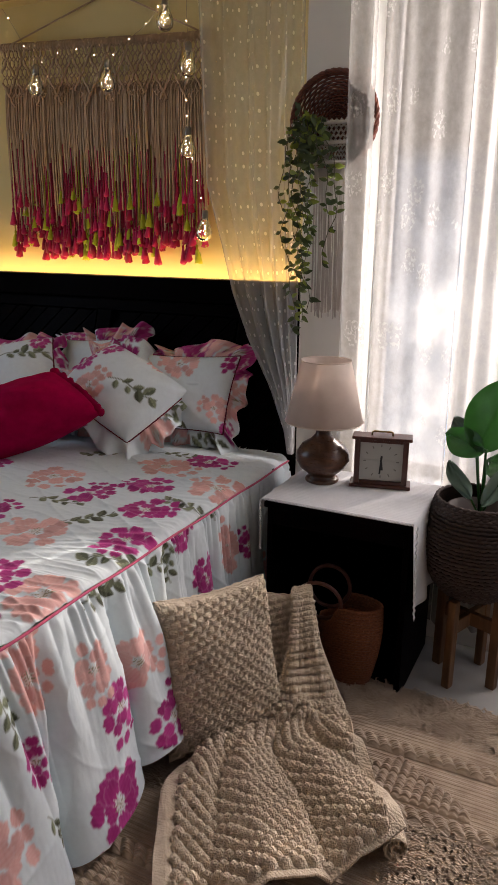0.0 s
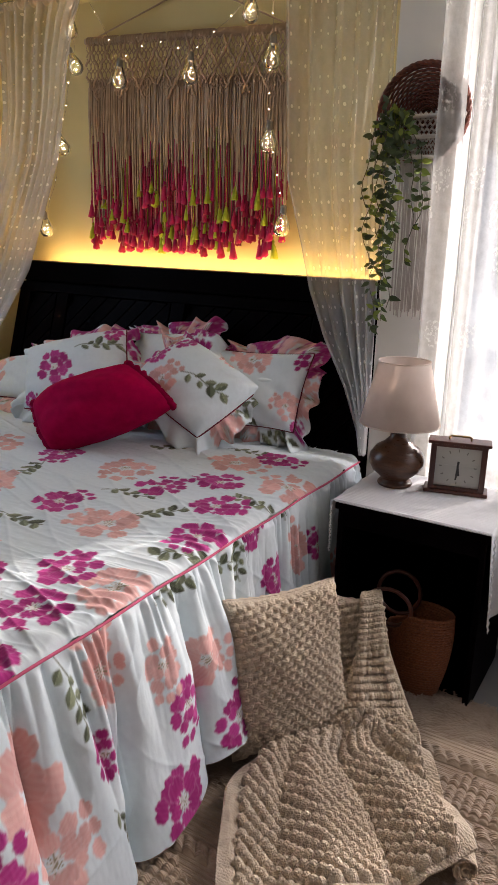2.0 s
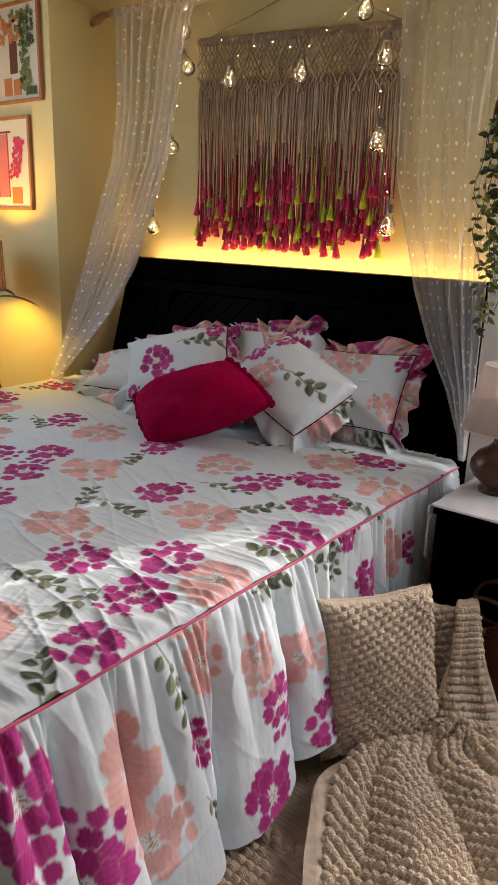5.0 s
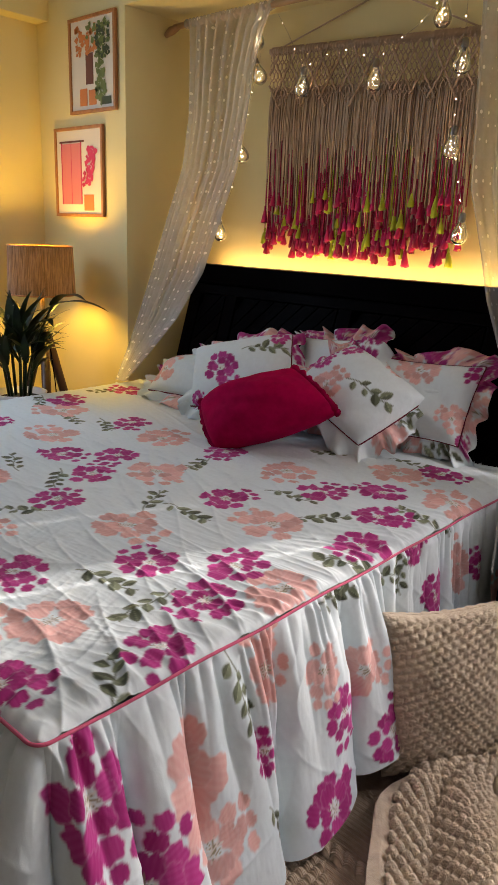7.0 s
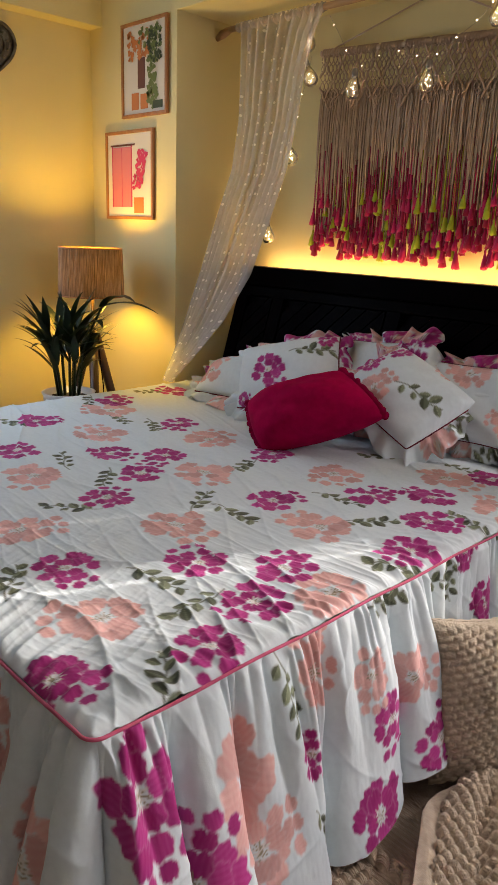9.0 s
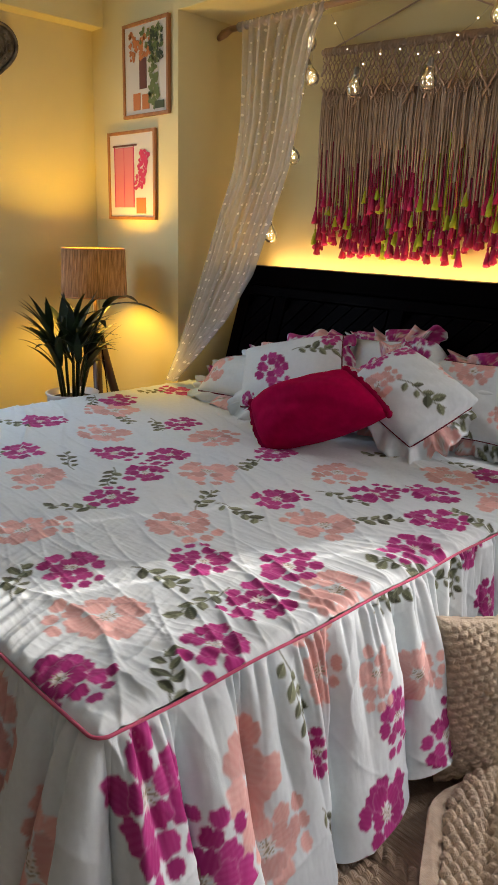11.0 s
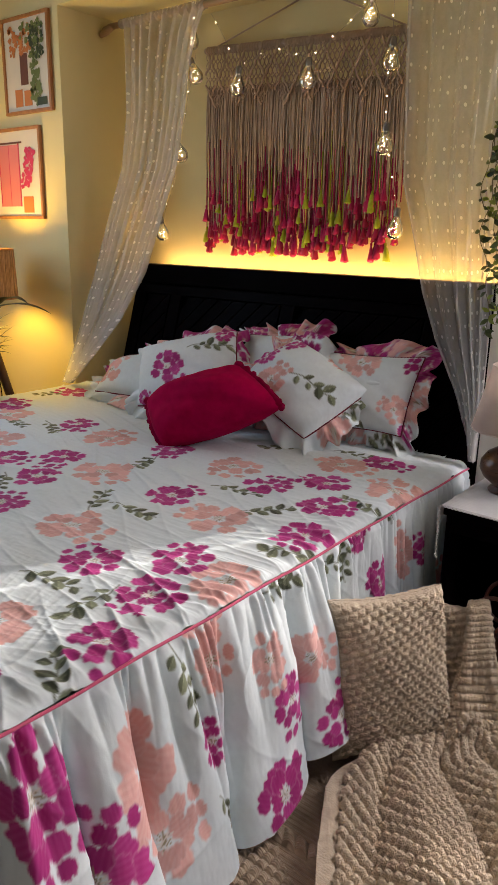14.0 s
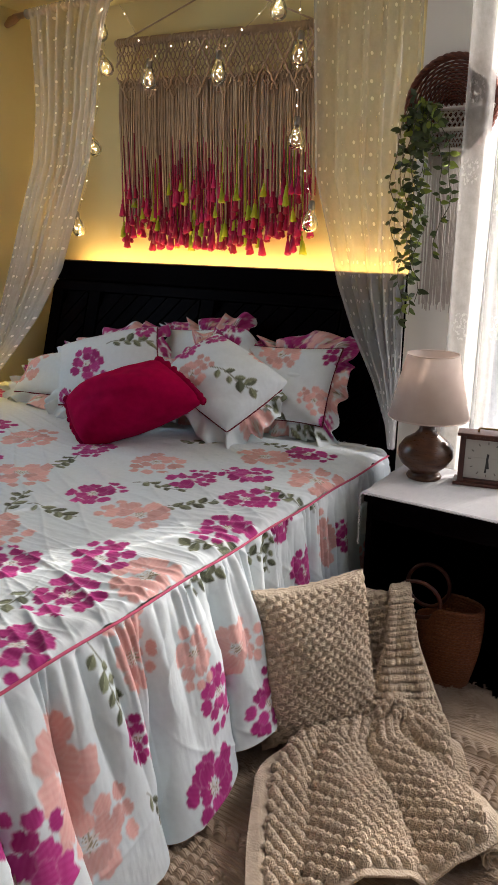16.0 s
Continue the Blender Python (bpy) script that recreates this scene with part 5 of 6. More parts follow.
for ang, ln, wd in ((184, 0.040, 0.005), (172, 0.028, 0.006), (5, 0.016, 0.006)):
    part("clock_hand", box((-wd / 2, -0.0015, 0), (wd / 2, 0, ln)), HAND, face, "", False).matrix_local = pose(0, -0.0165 - 0.0008 * (ang % 3), 0.080, 0, ang, 0)
FACE_M = paint("faded_print", (0.22, 0.21, 0.19))
bm = bmesh.new()
for k in range(12):
    a_ = radians(30 * k)
    add_box(bm, (-0.0015, -0.0008, 0.044), (0.0015, 0, 0.052), 0, pose(0, -0.0163, 0.079, 0, 30 * k, 0))
part("hour_marks", bm, FACE_M, face, "", False)
part("dial_line", box((-0.062, -0.0185, 0.082), (0.062, -0.0170, 0.0835)), FACE, face, "", False)
part("handle", tube([(-0.03, 0, 0.155), (-0.03, 0, 0.163), (-0.026, 0, 0.166), (0.026, 0, 0.166), (0.03, 0, 0.163), (0.03, 0, 0.155)], 0.003, 8), BRASS, clock, "small brass carrying handle")

# ---------------- hanging basket with vine ----------------
WICK = wood("dark_red_wicker", (0.075, 0.014, 0.007), (0.19, 0.045, 0.018), 0.5, (30, 30, 30))
bas = thing("hanging_basket", "round dark wicker wall basket with knotted pocket and fringe", "wall basket", (0.140, W_Y - 0.012, 1.728))
R = 0.140
ring_pts = lambda r, y: [(r * math.cos(t_), y, r * math.sin(t_)) for t_ in np.linspace(0, 2 * math.pi, 73)[:-1]]
bm = bmesh.new()
for k in range(1, 17):
    r = R * k / 17
    add_tube(bm, [(x, 0.004 * math.sin(q * 2.2 + k * 3.14) - 0.030 * (r / R) ** 3, z) for q, (x, _, z) in enumerate(ring_pts(r, 0))], 0.0042, 5, True)
part("wicker_plate", bm, WICK, bas, "woven round plate")
bm = bmesh.new()
for s in range(3):
    add_tube(bm, [((R + 0.004 * math.cos(t_ * 14 + s * 2.1)) * math.cos(t_), -0.034 + 0.006 * math.sin(t_ * 14 + s * 2.1), (R + 0.004 * math.cos(t_ * 14 + s * 2.1)) * math.sin(t_)) for t_ in np.linspace(0, 2 * math.pi, 145)[:-1]], 0.005, 6, True)
part("rim", bm, WICK, bas, "twisted wicker rim")
# knotted cotton pocket over the lower half: netted cords in three bands
CORD_P = fabric("pale_cotton_cord", (0.56, 0.50, 0.45), 1200, 0.95, 0.2, 0.8)
bm = bmesh.new()
for row in range(9):
    z0 = -0.006 - 0.0145 * row
    half = math.sqrt(max(0.0004, R * R - z0 * z0)) * (0.98 if row < 5 else 0.90)
    n_ = 34
    pts = [(-half + 2 * half * k / n_, -0.050 + 0.012 * abs(2 * k / n_ - 1) ** 2 - 0.002 * (k % 2), z0 + (0.005 if (k + row) % 2 else -0.005)) for k in range(n_ + 1)]
    add_tube(bm, pts, 0.0048, 5)
    if row % 4 == 0:
        add_tube(bm, [(x, y - 0.006, z) for x, y, z in pts[::2]], 0.006, 6)
part("net_pocket", bm, CORD_P, bas, "pale knotted cotton pocket")
bm = bmesh.new()
rr = random.Random(4)
for k in range(46):
    x = -0.055 + 0.13 * k / 45
    z0 = -0.125 + 0.02 * abs(k / 22.5 - 1)
    add_tube(bm, [(x, -0.042, z0), (x + rr.uniform(-0.004, 0.004), -0.034, z0 - 0.25), (x * 0.95 + rr.uniform(-0.006, 0.006), -0.03, -0.585 - rr.uniform(0, 0.035))], 0.0020, 4)
tagged(part("fringe", bm, CORD_P, bas, "long pale cotton fringe"), "", "", "", "stuff")

VLEAF = Mat("vine_leaf")
vcol = VLEAF.n("ObjectInfo").outputs["Random"]
VLEAF.set(Base_Color=VLEAF.ramp(vcol, (0.0, (0.016, 0.030, 0.010)), (0.60, (0.060, 0.085, 0.025)), (0.90, (0.24, 0.30, 0.03))), Roughness=0.55)
v_tr = VLEAF.n("BsdfTranslucent", Color=(0.10, 0.14, 0.03))
v_mix = VLEAF.n("MixShader", Fac=0.25)
VLEAF.put(v_mix.inputs[1], VLEAF.b.outputs[0]), VLEAF.put(v_mix.inputs[2], v_tr.outputs[0]), VLEAF.put(VLEAF.out.inputs[0], v_mix.outputs[0])
VLEAF = VLEAF.m
STEM = Mat("vine_stem")
STEM.set(Base_Color=(0.06, 0.055, 0.025), Roughness=0.7)
STEM = STEM.m


def leaf_mesh(name, length, width, mat, n=6, cup=0.15, curl=0.25):
    bm = bmesh.new()
    rows = []
    for k in range(n + 1):
        t_ = k / n
        wd = width * 0.5 * math.sin(math.pi * t_ ** 0.75) ** 0.9
        y, z = length * t_, -curl * length * t_ * t_
        rows.append([bm.verts.new((-wd, y, z + cup * wd)), bm.verts.new((0, y, z)), bm.verts.new((wd, y, z + cup * wd))])
    for a, b in zip(rows, rows[1:]):
        bm.faces.new((a[0], a[1], b[1], b[0])), bm.faces.new((a[1], a[2], b[2], b[1]))
    bmesh.ops.remove_doubles(bm, verts=bm.verts, dist=1e-5)
    me = bpy.data.meshes.new(name)
    bm.to_mesh(me), bm.free()
    me.materials.append(mat)
    me.shade_smooth()
    return me


vine = thing("trailing_vine", "trailing green vine spilling from the wall basket", "plant", (0.07, W_Y - 0.075, 1.70))
small = [leaf_mesh("leaf", 0.033, 0.0155, VLEAF), leaf_mesh("leaf", 0.026, 0.012, VLEAF, 5, 0.3, 0.1)]
rr = random.Random(12)
trails = [(-0.045, -0.02, 0.16), (-0.035, 0.0, 0.36), (-0.015, 0.01, 0.62), (0.0, -0.035, 0.66), (0.02, -0.02, 0.50), (0.045, 0.06, 0.32), (0.03, 0.05, 0.43), (-0.01, -0.06, 0.45), (0.015, 0.0, 0.58), (-0.03, -0.06, 0.26)]
n_leaf = 0
for x0, dx, ln in trails:
    pts = [Vector((x0 * 0.5, 0.02, 0.02)), Vector((x0, -0.015, 0.03))]
    steps = max(5, int(ln / 0.035))
    for k in range(1, steps + 1):
        f = k / steps
        pts.append(Vector((x0 + dx * math.sin(f * 2.2) + 0.010 * math.sin(k * 1.3 + x0 * 90), -0.02 + 0.012 * math.sin(k * 0.9 + dx * 50), 0.02 - ln * f)))
    part("stem", tube(pts, 0.0013, 4), STEM, vine)
    for k in range(1, len(pts)):
        for s in (1, -1, 1):
            if rr.random() < (0.80 if k > 3 else 0.98):
                p = pts[k].lerp(pts[k - 1], rr.random())
                ob = new("leaf", rr.choice(small))
                ob.parent = vine
                az = rr.uniform(-35, 35)
                ob.matrix_local = pose(*p, rr.uniform(45, 115), 100 * s + rr.uniform(-45, 45), az) @ Matrix.Diagonal((*[rr.uniform(0.75, 1.2)] * 3, 1))
                n_leaf += 1
for k in range(90):
    ob = new("leaf", rr.choice(small))
    ob.parent = vine
    ob.matrix_local = pose(rr.gauss(0, 0.03), -0.015 + rr.gauss(0, 0.014), 0.005 + rr.gauss(-0.03, 0.035), rr.uniform(40, 120), rr.uniform(-180, 180), rr.uniform(-40, 40))

# ---------------- stool, basket planter and large-leaved plant ----------------
TEAK = wood("brown_teak", (0.11, 0.048, 0.018), (0.21, 0.100, 0.040), 0.42, (16, 16, 3))
stool = thing("plant_stand", "brown wooden plant stand with four legs and cross bars", "plant stand", (0.715, -0.345, 0), 24)
for k in range(4):
    a_ = radians(45 + 90 * k)
    x, y = 0.098 * math.cos(a_), 0.098 * math.sin(a_)
    part("leg", box((-0.015, -0.013, 0), (0.015, 0.013, 0.302), 0.004), TEAK, stool, "", False).matrix_local = pose(x, y, 0, 0, 0, 45 + 90 * k)
for k, z in ((0, 0.185), (1, 0.187)):
    part("cross_bar", box((-0.083, -0.010, z), (0.083, 0.010, z + 0.045), 0.003), TEAK, stool, "", False).matrix_local = pose(0, 0, 0, 0, 0, 45 + 90 * k)

SEAG = wood("dark_seagrass", (0.018, 0.008, 0.005), (0.055, 0.026, 0.016), 0.7, (40, 40, 40), 0.4)
pb = thing("basket_planter", "dark woven seagrass planter basket on the stand", "basket", (0.715, -0.345, 0.306))


def woven(profile, rows, n, rope, mat, name, parent, label=""):
    """Coils of rope up a round profile, each beaded like a plait."""
    bm = bmesh.new()
    prof_r = [p[0] for p in profile]
    prof_z = [p[1] for p in profile]
    for k in range(rows):
        f = k / (rows - 1)
        r, z = np.interp(f, np.linspace(0, 1, len(profile)), prof_r), np.interp(f, np.linspace(0, 1, len(profile)), prof_z)
        pts, rad = [], []
        for q in range(n):
            t_ = 2 * math.pi * q / n
            bead = abs(math.sin(q * math.pi / 3 + (k % 2) * math.pi / 2))
            pts.append(((r + 0.3 * rope * bead) * math.cos(t_), (r + 0.3 * rope * bead) * math.sin(t_), z + 0.15 * rope * math.sin(q * 2.1 + k)))
            rad.append(rope * (0.45 + 0.30 * bead))
        add_tube(bm, pts, rad, 5, True)
    return part(name, bm, mat, parent, label)


woven([(0.085, 0.0), (0.118, 0.03), (0.146, 0.085), (0.157, 0.15), (0.155, 0.21), (0.140, 0.27), (0.128, 0.305)], 32, 108, 0.0098, SEAG, "weave", pb)
part("lining", lathe([(0, 0.004), (0.083, 0.004), (0.112, 0.03), (0.139, 0.085), (0.150, 0.15), (0.148, 0.21), (0.133, 0.27), (0.122, 0.302)], 40), SEAG, pb)
part("bottom", lathe([(0, -0.004), (0.09, -0.003), (0.09, 0.006), (0, 0.006)], 32), SEAG, pb)
TERRA = paint("dark_inner_pot", (0.045, 0.020, 0.016), 0.8, 0.5)
fig = thing("potted_plant", "fiddle-leaf plant with large glossy green leaves", "plant", (0.715, -0.345, 0.314))
part("inner_pot", lathe([(0, 0.0), (0.075, 0.0), (0.095, 0.255), (0.099, 0.268), (0.092, 0.268), (0.088, 0.235), (0, 0.235)], 32), TERRA, fig, "dark inner pot")
FIG = Mat("glossy_green_leaf")
g1 = FIG.noise(18, 4)
FIG.set(Base_Color=FIG.ramp(g1, (0.3, (0.012, 0.055, 0.016)), (0.7, (0.035, 0.125, 0.030))), Roughness=0.38)
f_tr = FIG.n("BsdfTranslucent", Color=(0.04, 0.22, 0.03))
f_mix = FIG.n("MixShader", Fac=0.28)
FIG.put(f_mix.inputs[1], FIG.b.outputs[0]), FIG.put(f_mix.inputs[2], f_tr.outputs[0]), FIG.put(FIG.out.inputs[0], f_mix.outputs[0])
FIG = FIG.m
FIG_B = paint("pale_leaf_back", (0.20, 0.30, 0.22), 0.7, 0.5)


def big_leaf(length, width, mat, curl):
    """A broad leaf with midrib and sunken veins."""
    u, v = np.meshgrid(np.linspace(-1, 1, 25), np.linspace(0, 1, 31), indexing="ij")
    wd = width * 0.5 * np.sin(np.pi * np.clip(v, 0, 1) ** 0.8) ** 0.65 * (0.72 + 0.34 * v)
    vein = np.sin(np.pi * 9 * (v - 0.35 * np.abs(u)))
    z = 0.10 * width * np.abs(u) ** 1.3 - 0.006 * np.exp(-(u / 0.06) ** 2) - 0.0035 * np.clip(vein, 0.6, 1) * (1 - np.abs(u)) + 0.012 * np.sin(7 * v + 3 * u) * np.abs(u)
    return np.stack([u * wd, v * length, z - curl * length * v * v], -1)


leaves = [(0.005, -0.02, 0.49, 76, 20, 6, 0.235, 0.185, 0.10, 0), (0.035, -0.04, 0.505, 58, -84, 8, 0.155, 0.105, 0.12, 0), (0.0, 0.02, 0.50, 62, -55, 0, 0.125, 0.075, 0.05, 1), (-0.025, -0.03, 0.30, 66, -42, 4, 0.145, 0.060, 0.10, 1),
          (0.01, -0.05, 0.29, 70, 28, -6, 0.165, 0.068, 0.05, 1), (0.05, -0.02, 0.36, 60, 62, 10, 0.17, 0.09, 0.10, 0), (0.03, 0.05, 0.45, 55, 120, 20, 0.18, 0.12, 0.12, 0), (0.0, -0.06, 0.272, -4, 0, -165, 0.085, 0.040, 0.0, 1)]
for x, y, z, tilt, roll, az, ln, wd, curl, pale in leaves:
    x, z = x - 0.03 * (z > 0.4), z - 0.042 * (z > 0.4)
    lf = sheet_mesh("leaf", big_leaf(ln, wd, FIG, curl), FIG_B if pale else FIG, fig)
    lf.matrix_local = pose(x, y, z, tilt, roll, az)
    part("leaf_stalk", tube([(0, 0, 0.236), (x * 0.6, y * 0.6, 0.236 + (z - 0.236) * 0.6), (x, y, z)], 0.004, 6), FIG, fig)

# ---------------- woven bag ----------------
JUTE = wood("brown_jute", (0.11, 0.030, 0.010), (0.27, 0.085, 0.030), 0.75, (60, 60, 60), 0.5)
bag = thing("woven_bag", "small brown woven bag with round wooden handles", "bag", (0.392, -0.565, 0.0165), 4)
bm = bmesh.new()
for k in range(30):
    f = k / 29
    rx, ry = 0.064 + 0.032 * math.sin(f * 2.0), 0.040 + 0.018 * math.sin(f * 2.0)
    z = 0.006 + 0.262 * f
    pts, rad = [], []
    for q in range(96):
        t_ = 2 * math.pi * q / 96
        dip = 0.058 * f ** 3 * math.exp(-((math.cos(t_) + 0.80) / 0.42) ** 4)
        bead = abs(math.sin(q * math.pi / 3 + (k % 2) * math.pi / 2))
        pts.append(((rx + 0.002 * bead) * math.cos(t_), (ry + 0.002 * bead) * math.sin(t_), z - dip))
        rad.append(0.0042 + 0.0018 * bead)
    add_tube(bm, pts, rad, 5, True)
part("weave", bm, JUTE, bag)
part("bottom", lathe([(0, 0.0), (0.068, 0.0), (0.068, 0.008), (0, 0.008)], 28), JUTE, bag).matrix_local = Matrix.Diagonal((1, 0.58, 1, 1))
for y, tilt in ((-0.056, 12), (0.050, -10)):
    part("handle", tube([(0.066 * math.cos(t_), 0, 0.066 * math.sin(t_)) for t_ in np.linspace(0, 2 * math.pi, 49)[:-1]], 0.0062, 10, True), CLK, bag, "round dark wooden handle").matrix_local = pose(-0.085, y, 0.285, tilt, 0, 0)

# ---------------- knitted cushion and throw ----------------
KNIT = Mat("beige_chunky_knit")
KNIT.set(Base_Color=KNIT.ramp(KNIT.noise(40, 4), (0.3, (0.68, 0.52, 0.36)), (0.7, (0.88, 0.72, 0.54))), Roughness=0.95, Sheen_Weight=0.3)
yarn = KNIT.n("TexWave", Vector=KNIT.co, Scale=110.0, Distortion=6.0)
stitch = KNIT.n("TexVoronoi", Vector=KNIT.scaled(1.0, 1.0, 1.5), Scale=150.0, Randomness=0.6)
KNIT.bump(KNIT.math("ADD", KNIT.math("MULTIPLY", stitch.outputs["Distance"], -1.6), KNIT.math("MULTIPLY", yarn.outputs["Fac"], 0.5)), 0.9, 0.004)
KNIT = KNIT.m
pillow("knitted_cushion", [(0.035, -1.12, 0.462), (0.228, -0.865, 0.475), (0.305, -0.890, 0.085), (0.110, -1.175, 0.040)], 0.150, KNIT, None, "beige bobble-knit cushion leaning on the bed", "cushion", knit=0.0255, n=230, seed=9, sag=0.08)
pillow("knitted_cushion", [(0.130, -0.715, 0.335), (0.275, -0.675, 0.335), (0.335, -0.74, 0.03), (0.140, -0.79, 0.03)], 0.10, KNIT, None, "beige knitted cushion half hidden under the throw", "cushion", knit=0.0300, n=110, seed=10, sag=0.04)

throw = thing("knitted_throw", "beige bobble-knit throw falling over a cushion onto the rug", "blanket")
ST = np.array([  # v, left x y z, right x y z
    (0.00, 0.250, -0.690, 0.330, 0.290, -0.640, 0.330),
    (0.06, 0.262, -0.745, 0.345, 0.312, -0.700, 0.345),
    (0.22, 0.288, -0.825, 0.225, 0.365, -0.765, 0.235),
    (0.34, 0.285, -0.915, 0.095, 0.450, -0.800, 0.090),
    (0.42, 0.270, -1.000, 0.055, 0.490, -0.850, 0.055),
    (0.52, 0.165, -1.160, 0.040, 0.545, -0.930, 0.045),
    (0.66, 0.175, -1.300, 0.035, 0.610, -1.010, 0.040),
    (0.84, 0.270, -1.490, 0.032, 0.675, -1.100, 0.034),
    (1.00, 0.370, -1.650, 0.030, 0.735, -1.185, 0.030)])
u, v = np.meshgrid(np.linspace(0, 1, 230), np.linspace(0, 1, 560), indexing="ij")


def smooth_rail(col):
    x = np.linspace(0, 1, 400)
    y = np.interp(x, ST[:, 0], ST[:, col])
    ker = np.hanning(31)
    y2 = np.convolve(np.pad(y, 15, mode="edge"), ker / ker.sum(), "valid")
    return np.interp(v, x, y2)


L3, R3 = np.stack([smooth_rail(k) for k in (1, 2, 3)], -1), np.stack([smooth_rail(k) for k in (4, 5, 6)], -1)
P = L3 * (1 - u[..., None]) + R3 * u[..., None]
ang = np.arctan2((u - 0.30) * 0.47, np.maximum(v - 0.33, 0.0) * 1.25 + 0.05)
far = np.hypot((u - 0.30) * 0.47, (v - 0.36) * 1.25)
fold = 0.052 * np.abs(np.sin(ang * 9.5 + 0.9 + 0.5 * np.sin(5 * v + 3 * u))) ** 0.7 * np.clip(far / 0.16, 0.25, 1) * np.clip((v - 0.30) * 6, 0.1, 1) + 0.010 * (1 - np.abs(np.sin(np.pi * (5.3 * u - 1.2 * v) + 0.8 * np.sin(6 * v)))) ** 1.2 + 0.016 * (0.5 + 0.5 * np.sin(2 * np.pi * 1.7 * u - 4 * v + 1)) + 0.006 * wavy(u * 3, v * 5, 3.0, 0.7)
heap = 0.060 * np.exp(-((v - 0.36) / 0.06) ** 2) * np.exp(-((u - 0.33) / 0.25) ** 2) * (1 + 0.35 * np.sin(ang * 9 + v * 40))
pk = 0.0280
a_, b_ = u * 0.47 / pk + 0.12 * np.sin(v * 60), v * 1.25 / (pk * 0.76)
bob = np.clip(np.sin(np.pi * ((a_ + 0.5 * (np.floor(b_) % 2)) % 1)), 0, 1) ** 2.2 * np.clip(np.sin(np.pi * (b_ % 1) ** 1.2), 0, 1) ** 1.2
edge_plain = np.clip(np.minimum(np.minimum(u, 1 - u) * 0.47, (1 - v) * 1.25) / 0.035, 0, 1) > 0.99
du, dv = np.gradient(P, axis=0), np.gradient(P, axis=1)
nrm = np.cross(dv, du)
nrm /= np.linalg.norm(nrm, axis=-1)[..., None] + 1e-9
nrm *= np.sign(nrm[..., 2:3] + 1e-6)
P = P + nrm * (fold * np.clip(v * 4, 0.15, 1) + heap + 0.0240 * bob * edge_plain)[..., None]
roll = np.exp(-((u - 0.93) / 0.07) ** 2 - ((v - 0.92) / 0.05) ** 2)
P[..., 2] += 0.035 * roll
solid(sheet_mesh("knit_panel", P[17:-17, :-22], KNIT, throw), 0.006)
for band in (P[:18], P[-18:], P[17:-17, -23:]):
    solid(sheet_mesh("border", band, KNIT, throw, None, "plain ribbed border"), 0.007)

aa, ll = np.meshgrid(np.linspace(0, 10.5, 90), np.linspace(0, 1, 16), indexing="ij")
rad_ = 0.006 + 0.0026 * aa + 0.0012 * np.sin(aa * 9) * np.sin(ll * 40)
axis_ = np.array((0.42, -0.90, -0.05))
across_ = np.array((0.90, 0.42, 0.0))
rp = np.array((0.690, -1.125, 0.066)) + axis_ * (ll * 0.085)[..., None] + across_ * (rad_ * np.cos(aa))[..., None] + np.array((0, 0, 1.0)) * (rad_ * np.sin(aa))[..., None]
solid(sheet_mesh("rolled_corner", rp, KNIT, throw, None, "corner of the border rolled up"), 0.004)

# ---------------- rug ----------------
RUGM = Mat("cream_cotton_rug")
RUGM.set(Base_Color=RUGM.ramp(RUGM.noise(16, 5), (0.3, (0.36, 0.26, 0.18)), (0.7, (0.57, 0.44, 0.325))), Roughness=0.98, Sheen_Weight=0.2)
wv = RUGM.n("TexWave", Vector=RUGM.co, Scale=70.0, Distortion=2.0)
wv.bands_direction = "Y"
RUGM.bump(RUGM.math("ADD", wv.outputs["Fac"], RUGM.noise(260, 3)), 0.5, 0.004)
RUGM = RUGM.m
rug = thing("rug", "cream tufted cotton rug with shaggy and braided bands", "rug")
RX0, RX1, RY0, RY1 = -0.35, 1.75, -2.60, -0.60
gx, gy = np.meshgrid(np.linspace(RX0, RX1, 640), np.linspace(RY0, RY1, 610), indexing="ij")
band = (RY1 - gy) % 0.62
flat = 0.012 + 0.0015 * np.sin(gy * 420)
braid = ((band > 0.20) & (band < 0.235)) | ((band > 0.42) & (band < 0.455))
loops = (band > 0.25) & (band < 0.40) & (np.abs(((gx + 0.1) % 0.5) - 0.25) < 0.10 + 0.10 * np.sin(band * 20))
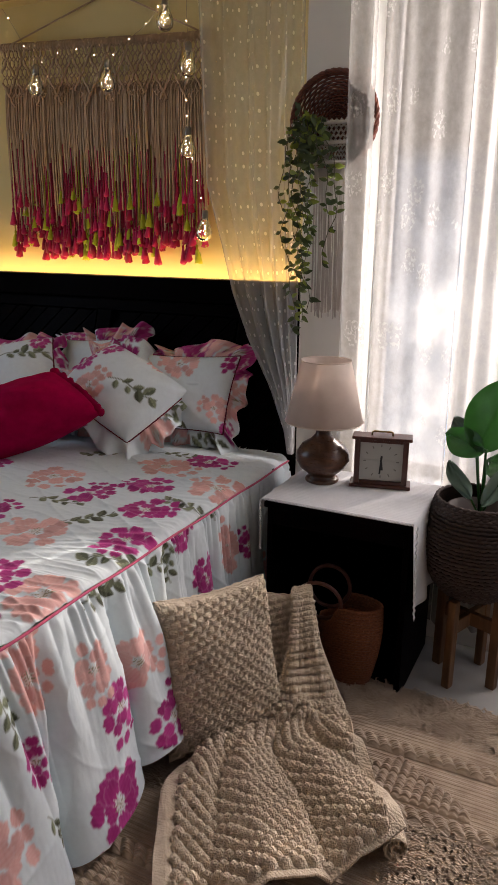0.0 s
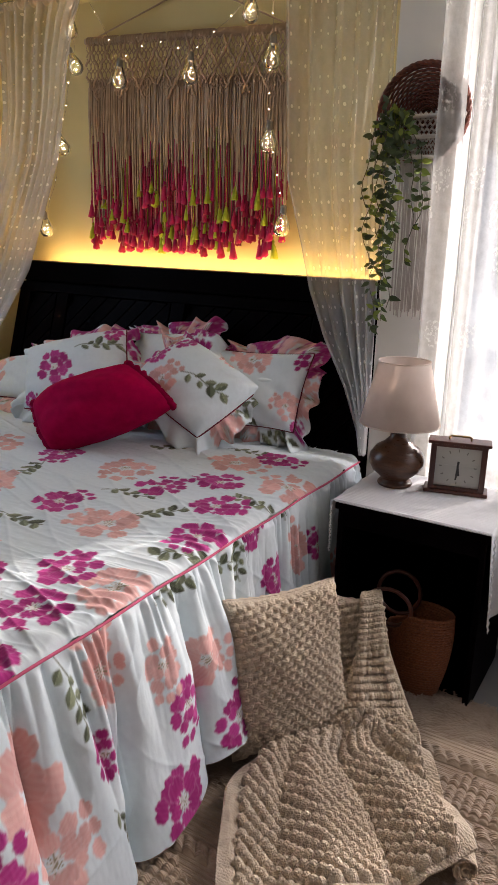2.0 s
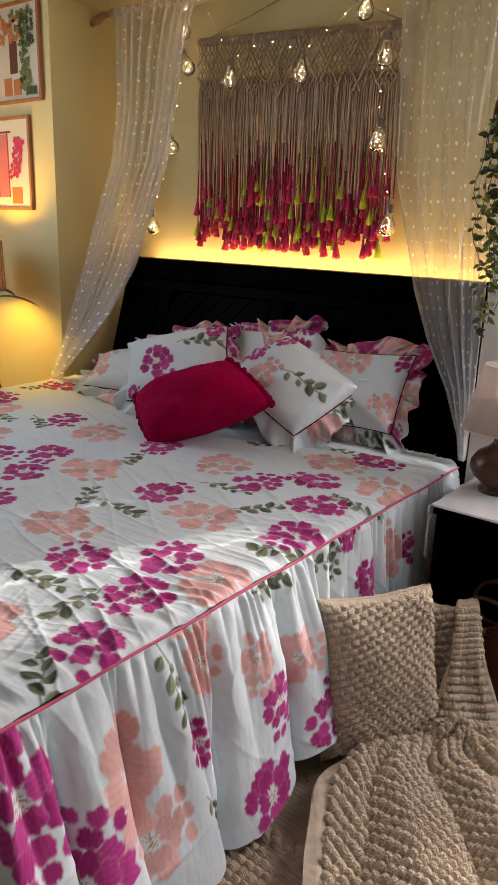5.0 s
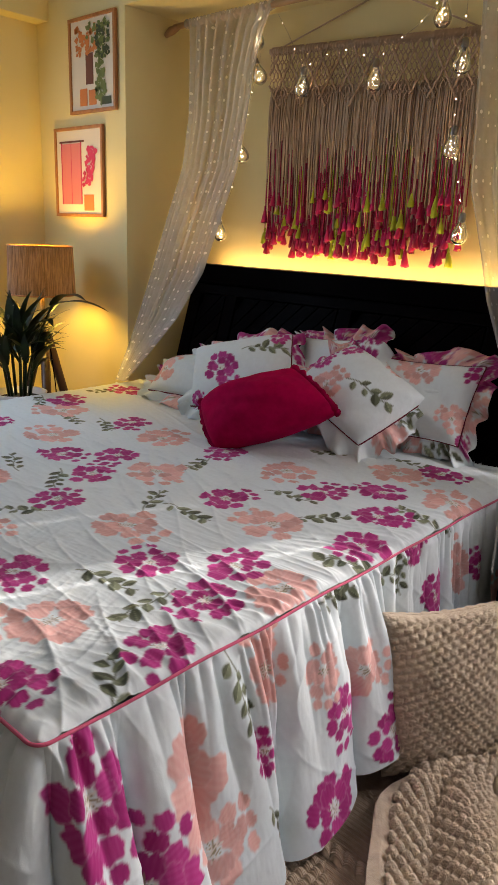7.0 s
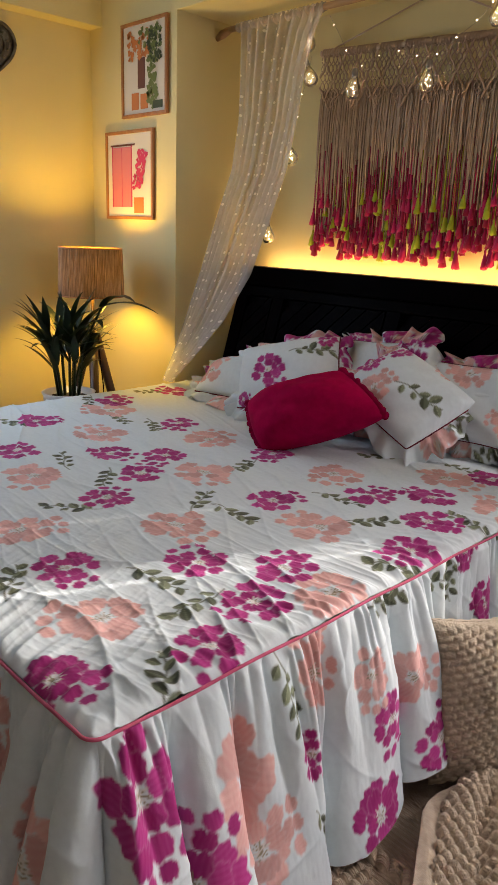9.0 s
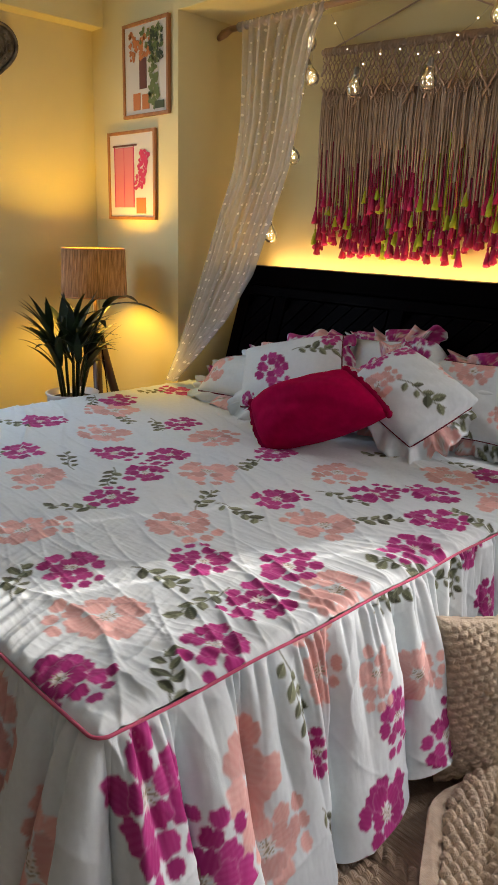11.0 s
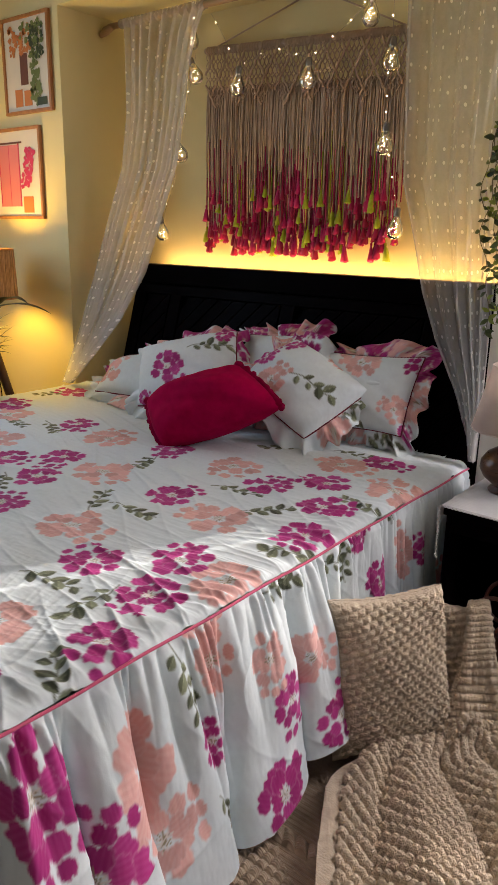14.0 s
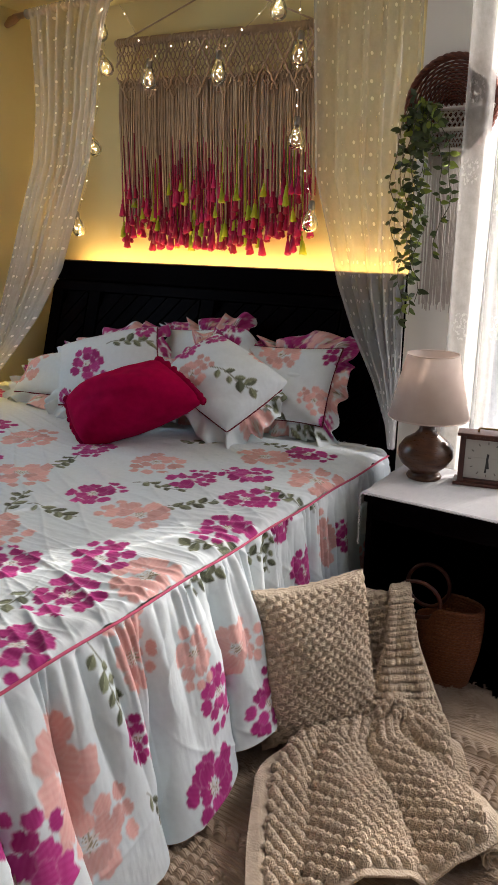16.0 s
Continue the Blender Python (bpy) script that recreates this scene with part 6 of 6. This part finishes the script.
h = flat + 0.019 * braid * np.sqrt(np.abs(np.sin(gx * 90 + 55 * gy)) + 0.05) + 0.019 * loops * np.sqrt(np.abs(np.sin(gx * 130) * np.sin(gy * 130))) + 0.003 * wavy(gx, gy, 6, 0.3)
sheet_mesh("woven_base", np.stack([gx, gy, h], -1), RUGM, rug)
rr = np.random.RandomState(7)
verts, faces = [], []


def tuft(x, y, z, n, size):
    for _ in range(n):
        a = rr.uniform(0, 6.283)
        ln, w_ = size * rr.uniform(0.6, 1.4), 0.0028
        d = np.array((np.cos(a), np.sin(a)))
        s = np.array((-d[1], d[0])) * w_
        p0, p1, p2 = np.array((x, y)), np.array((x, y)) + d * ln * 0.45, np.array((x, y)) + d * ln
        b = len(verts)
        hz = z + ln * rr.uniform(0.25, 0.7)
        for p, zz in ((p0, z), (p1, hz), (p2, z + ln * 0.18)):
            verts.append((p[0] - s[0], p[1] - s[1], zz)), verts.append((p[0] + s[0], p[1] + s[1], zz))
        faces.append((b, b + 1, b + 3, b + 2)), faces.append((b + 2, b + 3, b + 5, b + 4))


for _ in range(11000):
    which = rr.randint(0, 4)
    y = RY1 + rr.uniform(-0.10, 0.05) if which == 0 else RY1 - 0.62 * which + rr.uniform(-0.01, 0.15)
    x = rr.uniform(RX0, 1.35) if which else rr.uniform(0.30, 1.35)
    if y > RY0:
        tuft(x, y, 0.008, 4, 0.030)
me = bpy.data.meshes.new("shag")
me.from_pydata(verts, [], faces)
me.materials.append(RUGM)
me.shade_smooth()
shag = new("shag", me)
shag.parent = rug
tagged(shag, "loose cream shag tufts", "", "", "stuff")

# floor tiles
TILE = Mat("pale_glazed_tile")
TILE.set(Base_Color=TILE.ramp(TILE.noise(3.5, 6), (0.3, (0.38, 0.37, 0.35)), (0.7, (0.48, 0.465, 0.44))), Roughness=0.22)
TILE = TILE.m
bm = box((0, 0, -0.006), (0.597, 0.597, 0.0), 0.0015)
tile_me = bpy.data.meshes.new("tile")
bm.to_mesh(tile_me), bm.free()
tile_me.materials.append(TILE)
for i in range(8):
    for j in range(7):
        ob = new("tile", tile_me)
        ob.parent = floor
        ob.location = (X_L + 0.15 + 0.6 * i, Y_REAR + 0.05 + 0.6 * j, 0)
